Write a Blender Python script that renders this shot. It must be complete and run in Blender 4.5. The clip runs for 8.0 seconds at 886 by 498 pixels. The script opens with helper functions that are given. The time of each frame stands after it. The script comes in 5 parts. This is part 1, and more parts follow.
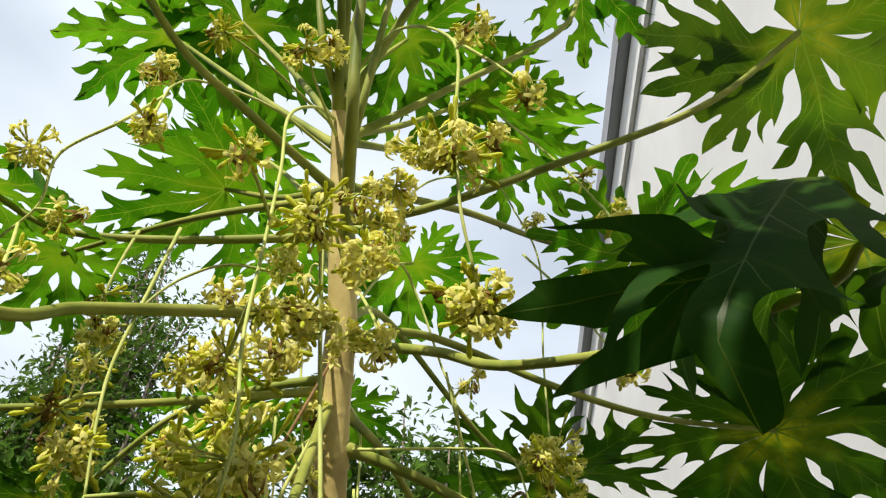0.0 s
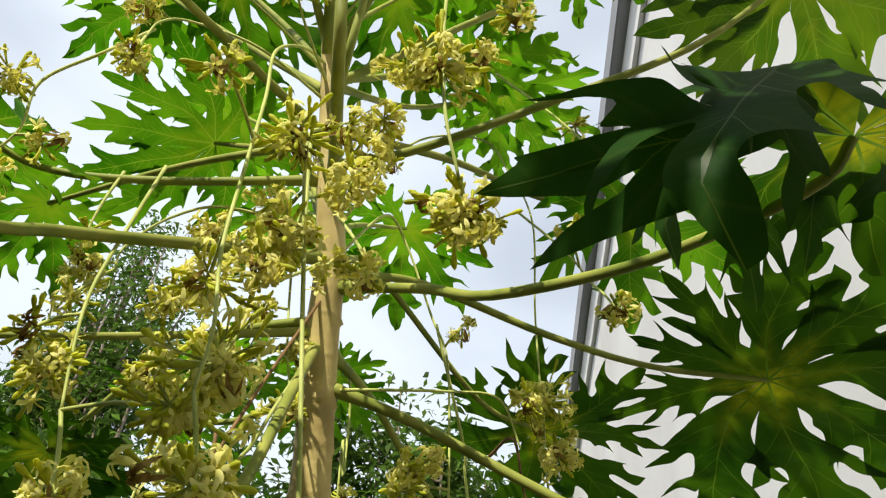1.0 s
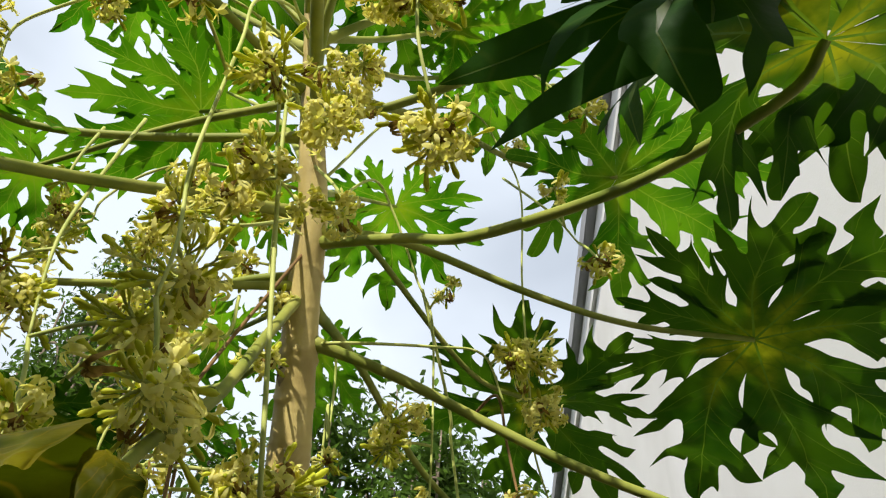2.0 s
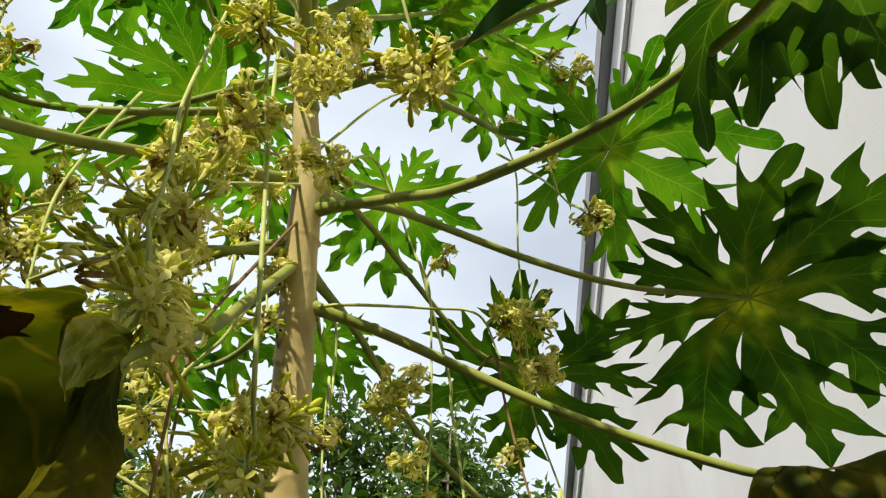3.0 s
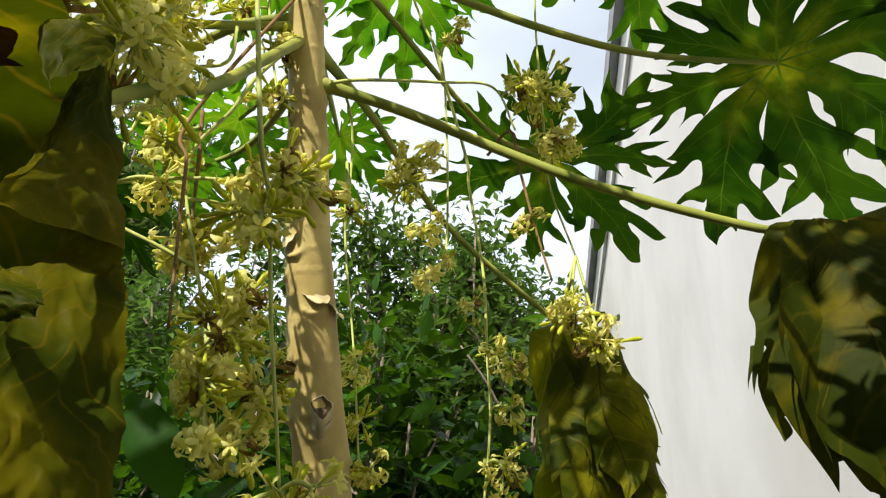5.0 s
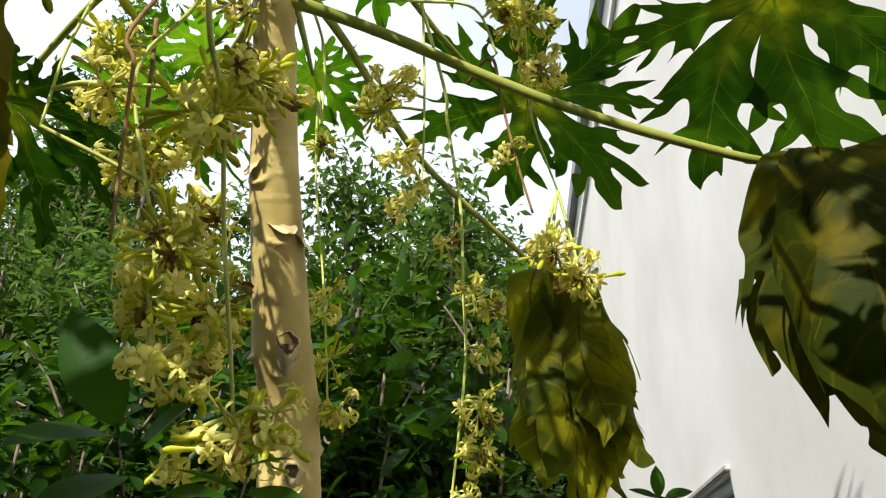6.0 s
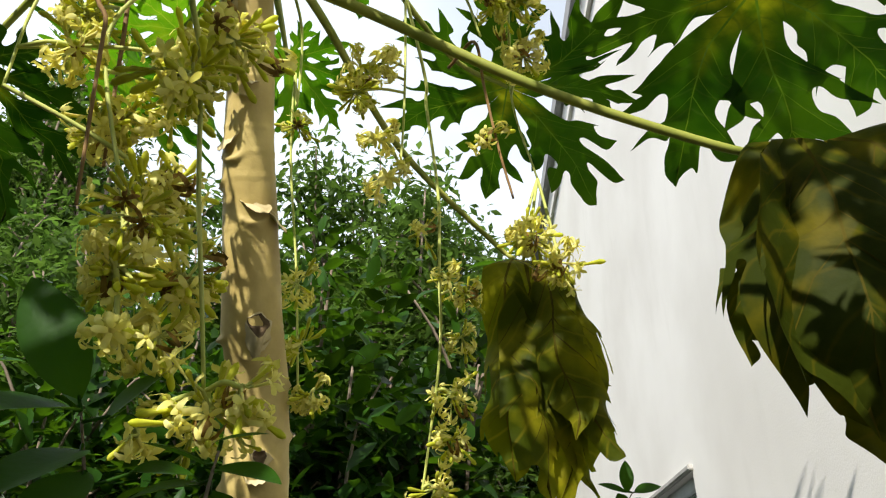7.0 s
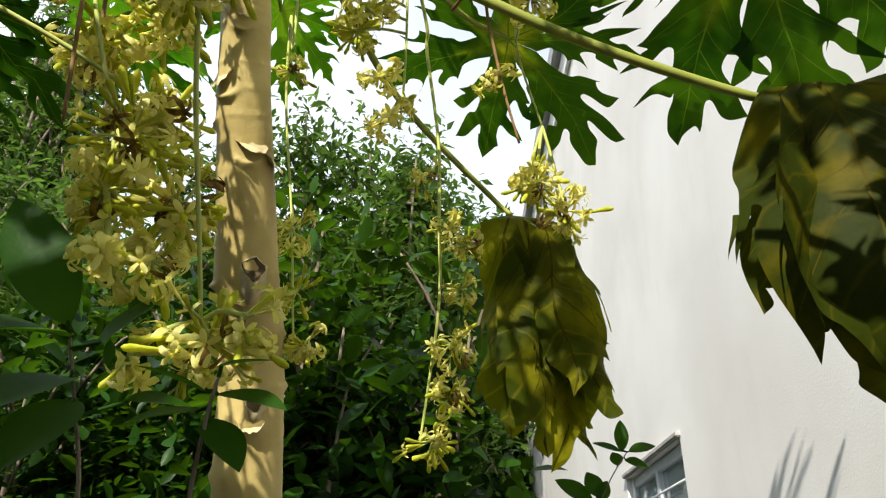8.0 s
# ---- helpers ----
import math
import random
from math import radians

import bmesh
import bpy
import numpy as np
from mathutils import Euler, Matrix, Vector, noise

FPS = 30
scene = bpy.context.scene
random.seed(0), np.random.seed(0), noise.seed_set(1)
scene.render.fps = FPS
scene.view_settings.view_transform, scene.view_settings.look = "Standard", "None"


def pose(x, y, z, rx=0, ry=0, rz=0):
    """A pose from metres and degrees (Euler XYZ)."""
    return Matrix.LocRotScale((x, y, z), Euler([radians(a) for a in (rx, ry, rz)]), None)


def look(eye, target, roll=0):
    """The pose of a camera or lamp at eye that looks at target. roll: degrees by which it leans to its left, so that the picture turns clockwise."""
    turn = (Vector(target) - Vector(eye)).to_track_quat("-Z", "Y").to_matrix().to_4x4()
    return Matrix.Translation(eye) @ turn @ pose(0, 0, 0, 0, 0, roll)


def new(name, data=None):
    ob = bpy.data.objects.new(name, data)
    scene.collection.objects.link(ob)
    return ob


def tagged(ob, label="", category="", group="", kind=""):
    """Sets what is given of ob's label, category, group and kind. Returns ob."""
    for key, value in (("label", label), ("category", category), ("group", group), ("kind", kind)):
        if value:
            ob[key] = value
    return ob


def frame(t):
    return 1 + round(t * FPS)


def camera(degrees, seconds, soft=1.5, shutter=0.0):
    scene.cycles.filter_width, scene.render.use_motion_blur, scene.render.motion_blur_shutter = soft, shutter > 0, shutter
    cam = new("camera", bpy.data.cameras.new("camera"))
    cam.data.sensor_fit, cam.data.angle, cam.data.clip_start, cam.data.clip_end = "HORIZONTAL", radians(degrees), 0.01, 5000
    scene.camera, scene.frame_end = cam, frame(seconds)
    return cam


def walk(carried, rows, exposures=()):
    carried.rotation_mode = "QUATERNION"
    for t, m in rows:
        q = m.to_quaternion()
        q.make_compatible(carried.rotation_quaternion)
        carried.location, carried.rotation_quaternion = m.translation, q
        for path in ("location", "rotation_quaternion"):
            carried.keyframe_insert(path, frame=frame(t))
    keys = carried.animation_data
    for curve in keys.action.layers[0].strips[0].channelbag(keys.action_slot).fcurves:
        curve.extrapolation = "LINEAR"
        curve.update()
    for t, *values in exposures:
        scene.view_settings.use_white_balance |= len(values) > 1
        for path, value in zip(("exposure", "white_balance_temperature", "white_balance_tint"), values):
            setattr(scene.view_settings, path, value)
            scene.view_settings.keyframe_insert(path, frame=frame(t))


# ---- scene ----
cam = camera(63.5, 8.0, 1.2)
PATH = [
    (0, (0.138, 0.073, 1.918), (0.025, 1.433, 3.38), 2.1),
    (0.5, (0.149, 0.117, 1.894), (0.038, 1.486, 3.348), 1.9),
    (1, (0.148, 0.143, 1.873), (0.042, 1.52, 3.319), 2.1),
    (1.5, (0.146, 0.177, 1.848), (0.049, 1.549, 3.3), 1.9),
    (2, (0.171, 0.207, 1.826), (0.07, 1.578, 3.278), 1.8),
    (3.5, (0.188, 0.276, 1.738), (0.066, 1.62, 3.214), -0.0),
    (4, (0.186, 0.296, 1.729), (0.051, 1.682, 3.165), -0.2),
    (4.5, (0.193, 0.295, 1.724), (0.026, 1.829, 2.997), -0.2),
    (5, (0.197, 0.295, 1.725), (-0.014, 1.974, 2.791), 0.1),
    (5.2, (0.192, 0.307, 1.726), (-0.021, 2.027, 2.723), -0.2),
    (6.5, (0.195, 0.385, 1.713), (0.088, 2.131, 2.683), -0.0),
    (7, (0.179, 0.392, 1.71), (0.109, 2.139, 2.68), -0.1),
    (7.5, (0.17, 0.407, 1.701), (0.115, 2.157, 2.669), -0.1),
    (8, (0.16, 0.434, 1.695), (0.121, 2.22, 2.595), 0.3),
]
walk(cam, [(t, look(eye, target, roll)) for t, eye, target, roll in PATH], [(0, 0.32), (2, 0.32), (3.5, 0.27), (4.5, 0.43), (5, 0.55), (6.5, 0.63), (8, 0.61)])

# ---- world, sun, exposure ----
SUN_DIR = Vector((-0.22, -0.76, 0.61)).normalized()
world = bpy.data.worlds.new("sky")
scene.world = world
world.use_nodes = True
wn, wl = world.node_tree.nodes, world.node_tree.links
wn.clear()
w_out = wn.new("ShaderNodeOutputWorld")
w_bg = wn.new("ShaderNodeBackground")
w_sky = wn.new("ShaderNodeTexSky")
w_sky.sky_type = "NISHITA"
w_sky.sun_disc = False
w_sky.sun_elevation = math.asin(SUN_DIR.z)
w_sky.sun_rotation = math.atan2(SUN_DIR.x, SUN_DIR.y)
w_sky.dust_density = 1.5
w_co = wn.new("ShaderNodeTexCoord")
w_map = wn.new("ShaderNodeMapping")
w_map.inputs["Scale"].default_value = (1.0, 1.0, 2.2)
w_noise = wn.new("ShaderNodeTexNoise")
w_noise.inputs["Scale"].default_value = 1.6
w_noise.inputs["Detail"].default_value = 4.0
w_noise.inputs["Roughness"].default_value = 0.45
w_ramp = wn.new("ShaderNodeValToRGB")
w_ramp.color_ramp.elements[0].position = 0.22
w_ramp.color_ramp.elements[1].position = 0.52
w_ramp.color_ramp.elements[0].color = (0.42, 0.42, 0.42, 1)
w_mix = wn.new("ShaderNodeMix")
w_mix.data_type = "RGBA"
w_mix.inputs["B"].default_value = (11.2, 12.3, 13.8, 1)
wl.new(w_co.outputs["Generated"], w_map.inputs["Vector"])
wl.new(w_map.outputs["Vector"], w_noise.inputs["Vector"])
wl.new(w_noise.outputs["Fac"], w_ramp.inputs["Fac"])
# haze and cloud are thick low down and thin out towards the zenith
w_sep = wn.new("ShaderNodeSeparateXYZ")
w_up = wn.new("ShaderNodeMapRange")
w_up.inputs["From Min"].default_value, w_up.inputs["From Max"].default_value = 0.85, 1.0
w_up.inputs["To Min"].default_value, w_up.inputs["To Max"].default_value = 1.0, 0.4
w_mul = wn.new("ShaderNodeMath")
w_mul.operation = "MULTIPLY"
wl.new(w_co.outputs["Generated"], w_sep.inputs["Vector"])
wl.new(w_sep.outputs["Z"], w_up.inputs["Value"])
wl.new(w_ramp.outputs["Color"], w_mul.inputs[0])
wl.new(w_up.outputs["Result"], w_mul.inputs[1])
wl.new(w_mul.outputs["Value"], w_mix.inputs["Factor"])
wl.new(w_sky.outputs["Color"], w_mix.inputs["A"])
wl.new(w_mix.outputs["Result"], w_bg.inputs["Color"])
w_bg.inputs["Strength"].default_value = 0.065
wl.new(w_bg.outputs["Background"], w_out.inputs["Surface"])

sun_data = bpy.data.lights.new("sun", "SUN")
sun_data.energy, sun_data.angle, sun_data.color = 5.0, radians(0.5), (1.0, 0.95, 0.86)
sun = new("sun", sun_data)
sun.matrix_world = look(SUN_DIR * 20, (0, 0, 0))


# ---- materials ----
def base_material(name):
    m = bpy.data.materials.new(name)
    m.use_nodes = True
    nodes = m.node_tree.nodes
    return m, nodes, m.node_tree.links, nodes["Principled BSDF"], nodes["Material Output"]


def varied_colour(nodes, links, dark, light, scale, detail=5.0, lo=0.3, hi=0.7, coords="Object", per_object=0.0):
    """Two-scale noise between two colours, with an optional shift per object."""
    co = nodes.new("ShaderNodeTexCoord")
    n1 = nodes.new("ShaderNodeTexNoise")
    n1.inputs["Scale"].default_value, n1.inputs["Detail"].default_value = scale, detail
    ramp = nodes.new("ShaderNodeValToRGB")
    ramp.color_ramp.elements[0].position, ramp.color_ramp.elements[1].position = lo, hi
    ramp.color_ramp.elements[0].color, ramp.color_ramp.elements[1].color = (*dark, 1), (*light, 1)
    links.new(co.outputs[coords], n1.inputs["Vector"])
    links.new(n1.outputs["Fac"], ramp.inputs["Fac"])
    out = ramp.outputs["Color"]
    if per_object:
        info = nodes.new("ShaderNodeObjectInfo")
        mr = nodes.new("ShaderNodeMapRange")
        mr.inputs["To Min"].default_value, mr.inputs["To Max"].default_value = 1 - per_object, 1 + per_object
        hsv = nodes.new("ShaderNodeHueSaturation")
        links.new(info.outputs["Random"], mr.inputs["Value"])
        links.new(mr.outputs["Result"], hsv.inputs["Value"])
        links.new(out, hsv.inputs["Color"])
        out = hsv.outputs["Color"]
    return out, n1


def add_bump(nodes, links, shader, scale, strength, distance, detail=4.0):
    co = nodes.new("ShaderNodeTexCoord")
    n = nodes.new("ShaderNodeTexNoise")
    n.inputs["Scale"].default_value, n.inputs["Detail"].default_value = scale, detail
    b = nodes.new("ShaderNodeBump")
    b.inputs["Strength"].default_value, b.inputs["Distance"].default_value = strength, distance
    links.new(co.outputs["Object"], n.inputs["Vector"])
    links.new(n.outputs["Fac"], b.inputs["Height"])
    links.new(b.outputs["Normal"], shader.inputs["Normal"])
    return b


def math_node(nodes, links, op, a, b=None):
    n = nodes.new("ShaderNodeMath")
    n.operation = op
    for k, v in enumerate((a, b)):
        if v is None:
            continue
        if isinstance(v, (int, float)):
            n.inputs[k].default_value = v
        else:
            links.new(v, n.inputs[k])
    return n.outputs["Value"]


def blade_masks(nodes, links, count):
    """From the blade's own coordinates (along and across a lobe): side veins, and nearness to centre and midrib."""
    uv = nodes.new("ShaderNodeUVMap")
    uv.uv_map = "blade"
    sep = nodes.new("ShaderNodeSeparateXYZ")
    links.new(uv.outputs["UV"], sep.inputs["Vector"])
    x, y = sep.outputs["X"], sep.outputs["Y"]
    M = lambda op, a, b=None: math_node(nodes, links, op, a, b)
    ay = M("ABSOLUTE", y)
    wob = nodes.new("ShaderNodeTexNoise")
    wob.inputs["Scale"].default_value = 5.0
    links.new(uv.outputs["UV"], wob.inputs["Vector"])
    q = M("ADD", M("SUBTRACT", x, M("MULTIPLY", ay, 0.8)), M("MULTIPLY", wob.outputs["Fac"], 0.10))
    f = M("ABSOLUTE", M("SUBTRACT", M("FRACT", M("MULTIPLY", q, count)), 0.5))
    side = nodes.new("ShaderNodeMapRange")
    side.inputs["From Min"].default_value, side.inputs["From Max"].default_value = 0.075, 0.02
    links.new(f, side.inputs["Value"])
    near = nodes.new("ShaderNodeMapRange")
    near.interpolation_type = "SMOOTHSTEP"
    near.inputs["From Min"].default_value, near.inputs["From Max"].default_value = 0.24, 0.0
    links.new(M("ADD", M("MULTIPLY", x, 0.45), M("MULTIPLY", ay, 1.6)), near.inputs["Value"])
    return side.outputs["Result"], near.outputs["Result"]


def mixed(nodes, links, fac, a, b):
    n = nodes.new("ShaderNodeMix")
    n.data_type = "RGBA"
    links.new(fac, n.inputs["Factor"])
    links.new(a, n.inputs["A"])
    n.inputs["B"].default_value = (*b, 1)
    return n.outputs["Result"]


def leaf_material(name, dark, light, through_dark, through_light, share=0.5, rough=0.42, scale=9.0, per_object=0.0, lo=0.3, hi=0.7, veins=None, yellow=0.0, crumple=0.0, spec=0.22, each=0.0):
    """A thin blade: glossy reflection plus light that passes through it; veins: colour of the side veins; yellow: how far it has yellowed along the ribs."""
    m, nodes, links, p, out = base_material(name)
    col, _ = varied_colour(nodes, links, dark, light, scale, lo=lo, hi=hi, per_object=per_object)
    tcol, n2 = varied_colour(nodes, links, through_dark, through_light, scale * 0.7, lo=lo, hi=hi, per_object=per_object)
    if veins:
        side, near = blade_masks(nodes, links, 9.0)
        if yellow:
            patch = nodes.new("ShaderNodeTexNoise")
            patch.inputs["Scale"].default_value, patch.inputs["Detail"].default_value = 18.0, 5.0
            co = nodes.new("ShaderNodeTexCoord")
            links.new(co.outputs["Object"], patch.inputs["Vector"])
            spot = nodes.new("ShaderNodeMapRange")
            spot.inputs["From Min"].default_value, spot.inputs["From Max"].default_value = 0.38, 0.62
            spot.inputs["To Min"].default_value, spot.inputs["To Max"].default_value = 0.15 * yellow, yellow
            links.new(patch.outputs["Fac"], spot.inputs["Value"])
            fac = math_node(nodes, links, "MULTIPLY", near, spot.outputs["Result"])
            col = mixed(nodes, links, fac, col, (0.26, 0.25, 0.015))
            tcol = mixed(nodes, links, fac, tcol, (0.62, 0.60, 0.012))
        thin = math_node(nodes, links, "MULTIPLY", side, 0.42)
        col = mixed(nodes, links, thin, col, veins)
        tcol = mixed(nodes, links, thin, tcol, tuple(min(1.0, 2.0 * c) for c in veins))
    if each:
        # leaf by leaf: some old and dark, some young and pale
        geo = nodes.new("ShaderNodeNewGeometry")
        tone = nodes.new("ShaderNodeMapRange")
        tone.inputs["To Min"].default_value, tone.inputs["To Max"].default_value = 1 - each, 1 + 1.4 * each
        links.new(geo.outputs["Random Per Island"], tone.inputs["Value"])
        shifted = []
        for c in (col, tcol):
            hsv = nodes.new("ShaderNodeHueSaturation")
            links.new(tone.outputs["Result"], hsv.inputs["Value"])
            links.new(c, hsv.inputs["Color"])
            shifted.append(hsv.outputs["Color"])
        col, tcol = shifted
    links.new(col, p.inputs["Base Color"])
    p.inputs["Roughness"].default_value = rough
    p.inputs["Specular IOR Level"].default_value = spec
    bump = add_bump(nodes, links, p, 130.0, 0.25, 0.0015)
    if crumple:
        fold = nodes.new("ShaderNodeTexNoise")
        fold.inputs["Scale"].default_value, fold.inputs["Detail"].default_value = 26.0, 4.0
        co = nodes.new("ShaderNodeTexCoord")
        links.new(co.outputs["Object"], fold.inputs["Vector"])
        b2 = nodes.new("ShaderNodeBump")
        b2.inputs["Strength"].default_value, b2.inputs["Distance"].default_value = 0.8, crumple
        links.new(fold.outputs["Fac"], b2.inputs["Height"])
        links.new(b2.outputs["Normal"], bump.inputs["Normal"])
    tr = nodes.new("ShaderNodeBsdfTranslucent")
    links.new(tcol, tr.inputs["Color"])
    links.new(bump.outputs["Normal"], tr.inputs["Normal"])
    mix = nodes.new("ShaderNodeMixShader")
    mix.inputs["Fac"].default_value = share
    links.new(p.outputs["BSDF"], mix.inputs[1])
    links.new(tr.outputs["BSDF"], mix.inputs[2])
    links.new(mix.outputs["Shader"], out.inputs["Surface"])
    return m


def plain_material(name, dark, light, scale, rough=0.7, bump=(60.0, 0.3, 0.002), per_object=0.0, lo=0.3, hi=0.7, spec=0.4):
    m, nodes, links, p, out = base_material(name)
    col, _ = varied_colour(nodes, links, dark, light, scale, lo=lo, hi=hi, per_object=per_object)
    links.new(col, p.inputs["Base Color"])
    p.inputs["Roughness"].default_value = rough
    p.inputs["Specular IOR Level"].default_value = spec
    if bump:
        add_bump(nodes, links, p, *bump)
    return m


M_LEAF = leaf_material("papaya_leaf", (0.013, 0.050, 0.004), (0.030, 0.084, 0.008), (0.052, 0.22, 0.002), (0.165, 0.41, 0.006), 0.48, 0.42, 9.0, 0.15, 0.36, 0.64, (0.09, 0.16, 0.012), 0.35)
# shade put into the leaf colour: darker, passing less light; yellowing from the centre
M_LEAF_SHADED = leaf_material("shaded_papaya_leaf", (0.011, 0.041, 0.005), (0.024, 0.068, 0.009), (0.028, 0.10, 0.002), (0.085, 0.20, 0.004), 0.30, 0.48, 9.0, 0.0, 0.36, 0.64, (0.035, 0.07, 0.007), 0.8, 0.0, 0.035)
M_LEAF_YELLOWING = leaf_material("yellowing_papaya_leaf", (0.014, 0.046, 0.003), (0.032, 0.078, 0.006), (0.095, 0.22, 0.002), (0.22, 0.38, 0.005), 0.46, 0.42, 9.0, 0.0, 0.36, 0.64, (0.13, 0.17, 0.012), 0.8)
M_WILT = leaf_material("wilted_leaf", (0.030, 0.040, 0.002), (0.17, 0.135, 0.003), (0.060, 0.080, 0.001), (0.44, 0.36, 0.002), 0.30, 0.50, 15.0, 0.0, 0.45, 0.74, (0.13, 0.09, 0.004), 0.5, 0.0012, 0.03)
# wilted-leaf colour with shade put in: more of it stays dark olive
M_WILT_SHADED = leaf_material("shaded_wilted_leaf", (0.027, 0.037, 0.003), (0.165, 0.130, 0.004), (0.060, 0.078, 0.001), (0.40, 0.34, 0.002), 0.28, 0.50, 13.0, 0.0, 0.50, 0.80, (0.09, 0.075, 0.004), 0.5, 0.0012, 0.04)
M_WILT_YELLOW = leaf_material("yellowed_leaf", (0.035, 0.050, 0.002), (0.25, 0.23, 0.008), (0.18, 0.20, 0.002), (0.70, 0.64, 0.010), 0.40, 0.50, 10.0, 0.0, 0.47, 0.70, (0.20, 0.17, 0.008), 0.5, 0.002, 0.06)
M_DRY_LEAF = leaf_material("dry_brown_leaf", (0.028, 0.014, 0.004), (0.095, 0.045, 0.009), (0.05, 0.02, 0.003), (0.16, 0.07, 0.006), 0.15, 0.7, 22.0, 0.0, 0.4, 0.7, (0.10, 0.05, 0.008), 0.0, 0.002, 0.02)
M_VEIN = leaf_material("leaf_vein", (0.075, 0.13, 0.015), (0.13, 0.18, 0.025), (0.17, 0.34, 0.012), (0.28, 0.42, 0.025), 0.45, 0.45, 25.0)
# ribs of the darkened leaves, with the same shade put into the colour
M_VEIN_SHADED = leaf_material("shaded_leaf_vein", (0.030, 0.065, 0.008), (0.06, 0.095, 0.012), (0.07, 0.17, 0.005), (0.15, 0.25, 0.010), 0.40, 0.45, 25.0)
M_VEIN_WILT = leaf_material("wilted_leaf_vein", (0.05, 0.048, 0.003), (0.10, 0.080, 0.007), (0.08, 0.07, 0.002), (0.16, 0.12, 0.006), 0.30, 0.6, 25.0, spec=0.05)
M_PETIOLE = plain_material("petiole_skin", (0.155, 0.20, 0.028), (0.35, 0.355, 0.075), 14.0, 0.55, (220.0, 0.2, 0.001), 0.18, spec=0.15)
M_WITHERED = leaf_material("withered_flower", (0.10, 0.055, 0.015), (0.42, 0.27, 0.08), (0.12, 0.07, 0.01), (0.34, 0.22, 0.04), 0.25, 0.8, 90.0, 0.25, spec=0.03)
M_STALK = plain_material("flower_stalk", (0.36, 0.41, 0.09), (0.53, 0.55, 0.17), 20.0, 0.55, (200.0, 0.15, 0.001), 0.1, spec=0.15)
M_BARK = plain_material("papaya_bark", (0.37, 0.270, 0.082), (0.66, 0.52, 0.195), 11.0, 0.55, (110.0, 0.22, 0.003))
M_SCAR = plain_material("leaf_scar", (0.36, 0.28, 0.13), (0.62, 0.53, 0.31), 40.0, 0.85, (160.0, 0.5, 0.002))
M_FLOWER = leaf_material("flower_petal", (0.80, 0.74, 0.20), (0.90, 0.86, 0.40), (0.84, 0.77, 0.10), (0.92, 0.86, 0.21), 0.42, 0.55, 60.0, 0.10, spec=0.10)
M_BUD = leaf_material("flower_bud", (0.42, 0.47, 0.025), (0.76, 0.74, 0.10), (0.56, 0.58, 0.015), (0.82, 0.76, 0.05), 0.36, 0.5, 60.0, 0.25, spec=0.12)
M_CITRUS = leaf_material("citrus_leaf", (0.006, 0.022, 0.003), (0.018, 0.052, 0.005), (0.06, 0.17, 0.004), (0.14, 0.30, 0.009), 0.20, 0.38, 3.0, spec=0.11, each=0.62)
M_SHOOT = leaf_material("shoot_leaf", (0.012, 0.045, 0.004), (0.026, 0.076, 0.007), (0.06, 0.19, 0.004), (0.12, 0.29, 0.008), 0.30, 0.42, 14.0, spec=0.06)
M_FARLEAF = leaf_material("far_leaf", (0.026, 0.058, 0.010), (0.072, 0.120, 0.022), (0.08, 0.17, 0.02), (0.14, 0.24, 0.035), 0.42, 0.45, 0.8, spec=0.15, each=0.4)
M_PITH = plain_material("dried_pith", (0.045, 0.030, 0.016), (0.14, 0.095, 0.050), 60.0, 0.95, (160.0, 0.5, 0.002))
M_TWIG = plain_material("twig_bark", (0.10, 0.075, 0.05), (0.24, 0.19, 0.14), 18.0, 0.85, (90.0, 0.5, 0.003))
M_DEAD = plain_material("dried_stalk", (0.12, 0.065, 0.02), (0.26, 0.15, 0.05), 30.0, 0.8, None)


# ---- building helpers ----
def mesh_object(name, verts, faces, mats, parent=None, label="", slots=None, smooth=True, uvs=None):
    me = bpy.data.meshes.new(name)
    me.from_pydata([tuple(v) for v in verts], [], faces)
    for m in (mats if isinstance(mats, (list, tuple)) else [mats]):
        me.materials.append(m)
    if slots is not None:
        me.polygons.foreach_set("material_index", slots)
    me.polygons.foreach_set("use_smooth", [smooth] * len(me.polygons))
    if uvs is not None:
        layer = me.uv_layers.new(name="blade")
        layer.data.foreach_set("uv", [c for q in me.loops for c in uvs[q.vertex_index]])
    me.update()
    ob = new(name, me)
    if parent is not None:
        ob.parent = parent
        ob.matrix_parent_inverse = Matrix.Translation(-parent.location)
    if label:
        tagged(ob, label)
    return ob


def thing(name, base, label, category, group="", kind=""):
    ob = new(name)
    ob.empty_display_size = 0.05
    ob.location = base
    return tagged(ob, label, category, group, kind)


def spline(ctrl, n):
    """A smooth curve through the control points."""
    p = [Vector(c) for c in ctrl]
    if len(p) == 2:
        return [p[0].lerp(p[1], i / n) for i in range(n + 1)]
    p = [p[0] * 2 - p[1]] + p + [p[-1] * 2 - p[-2]]
    segs = len(p) - 3
    out = []
    for i in range(n + 1):
        u = i / n * segs
        k = min(int(u), segs - 1)
        f = u - k
        a, b, c, d = p[k:k + 4]
        out.append(0.5 * (2 * b + (c - a) * f + (2 * a - 5 * b + 4 * c - d) * f * f + (3 * b - a - 3 * c + d) * f ** 3))
    return out


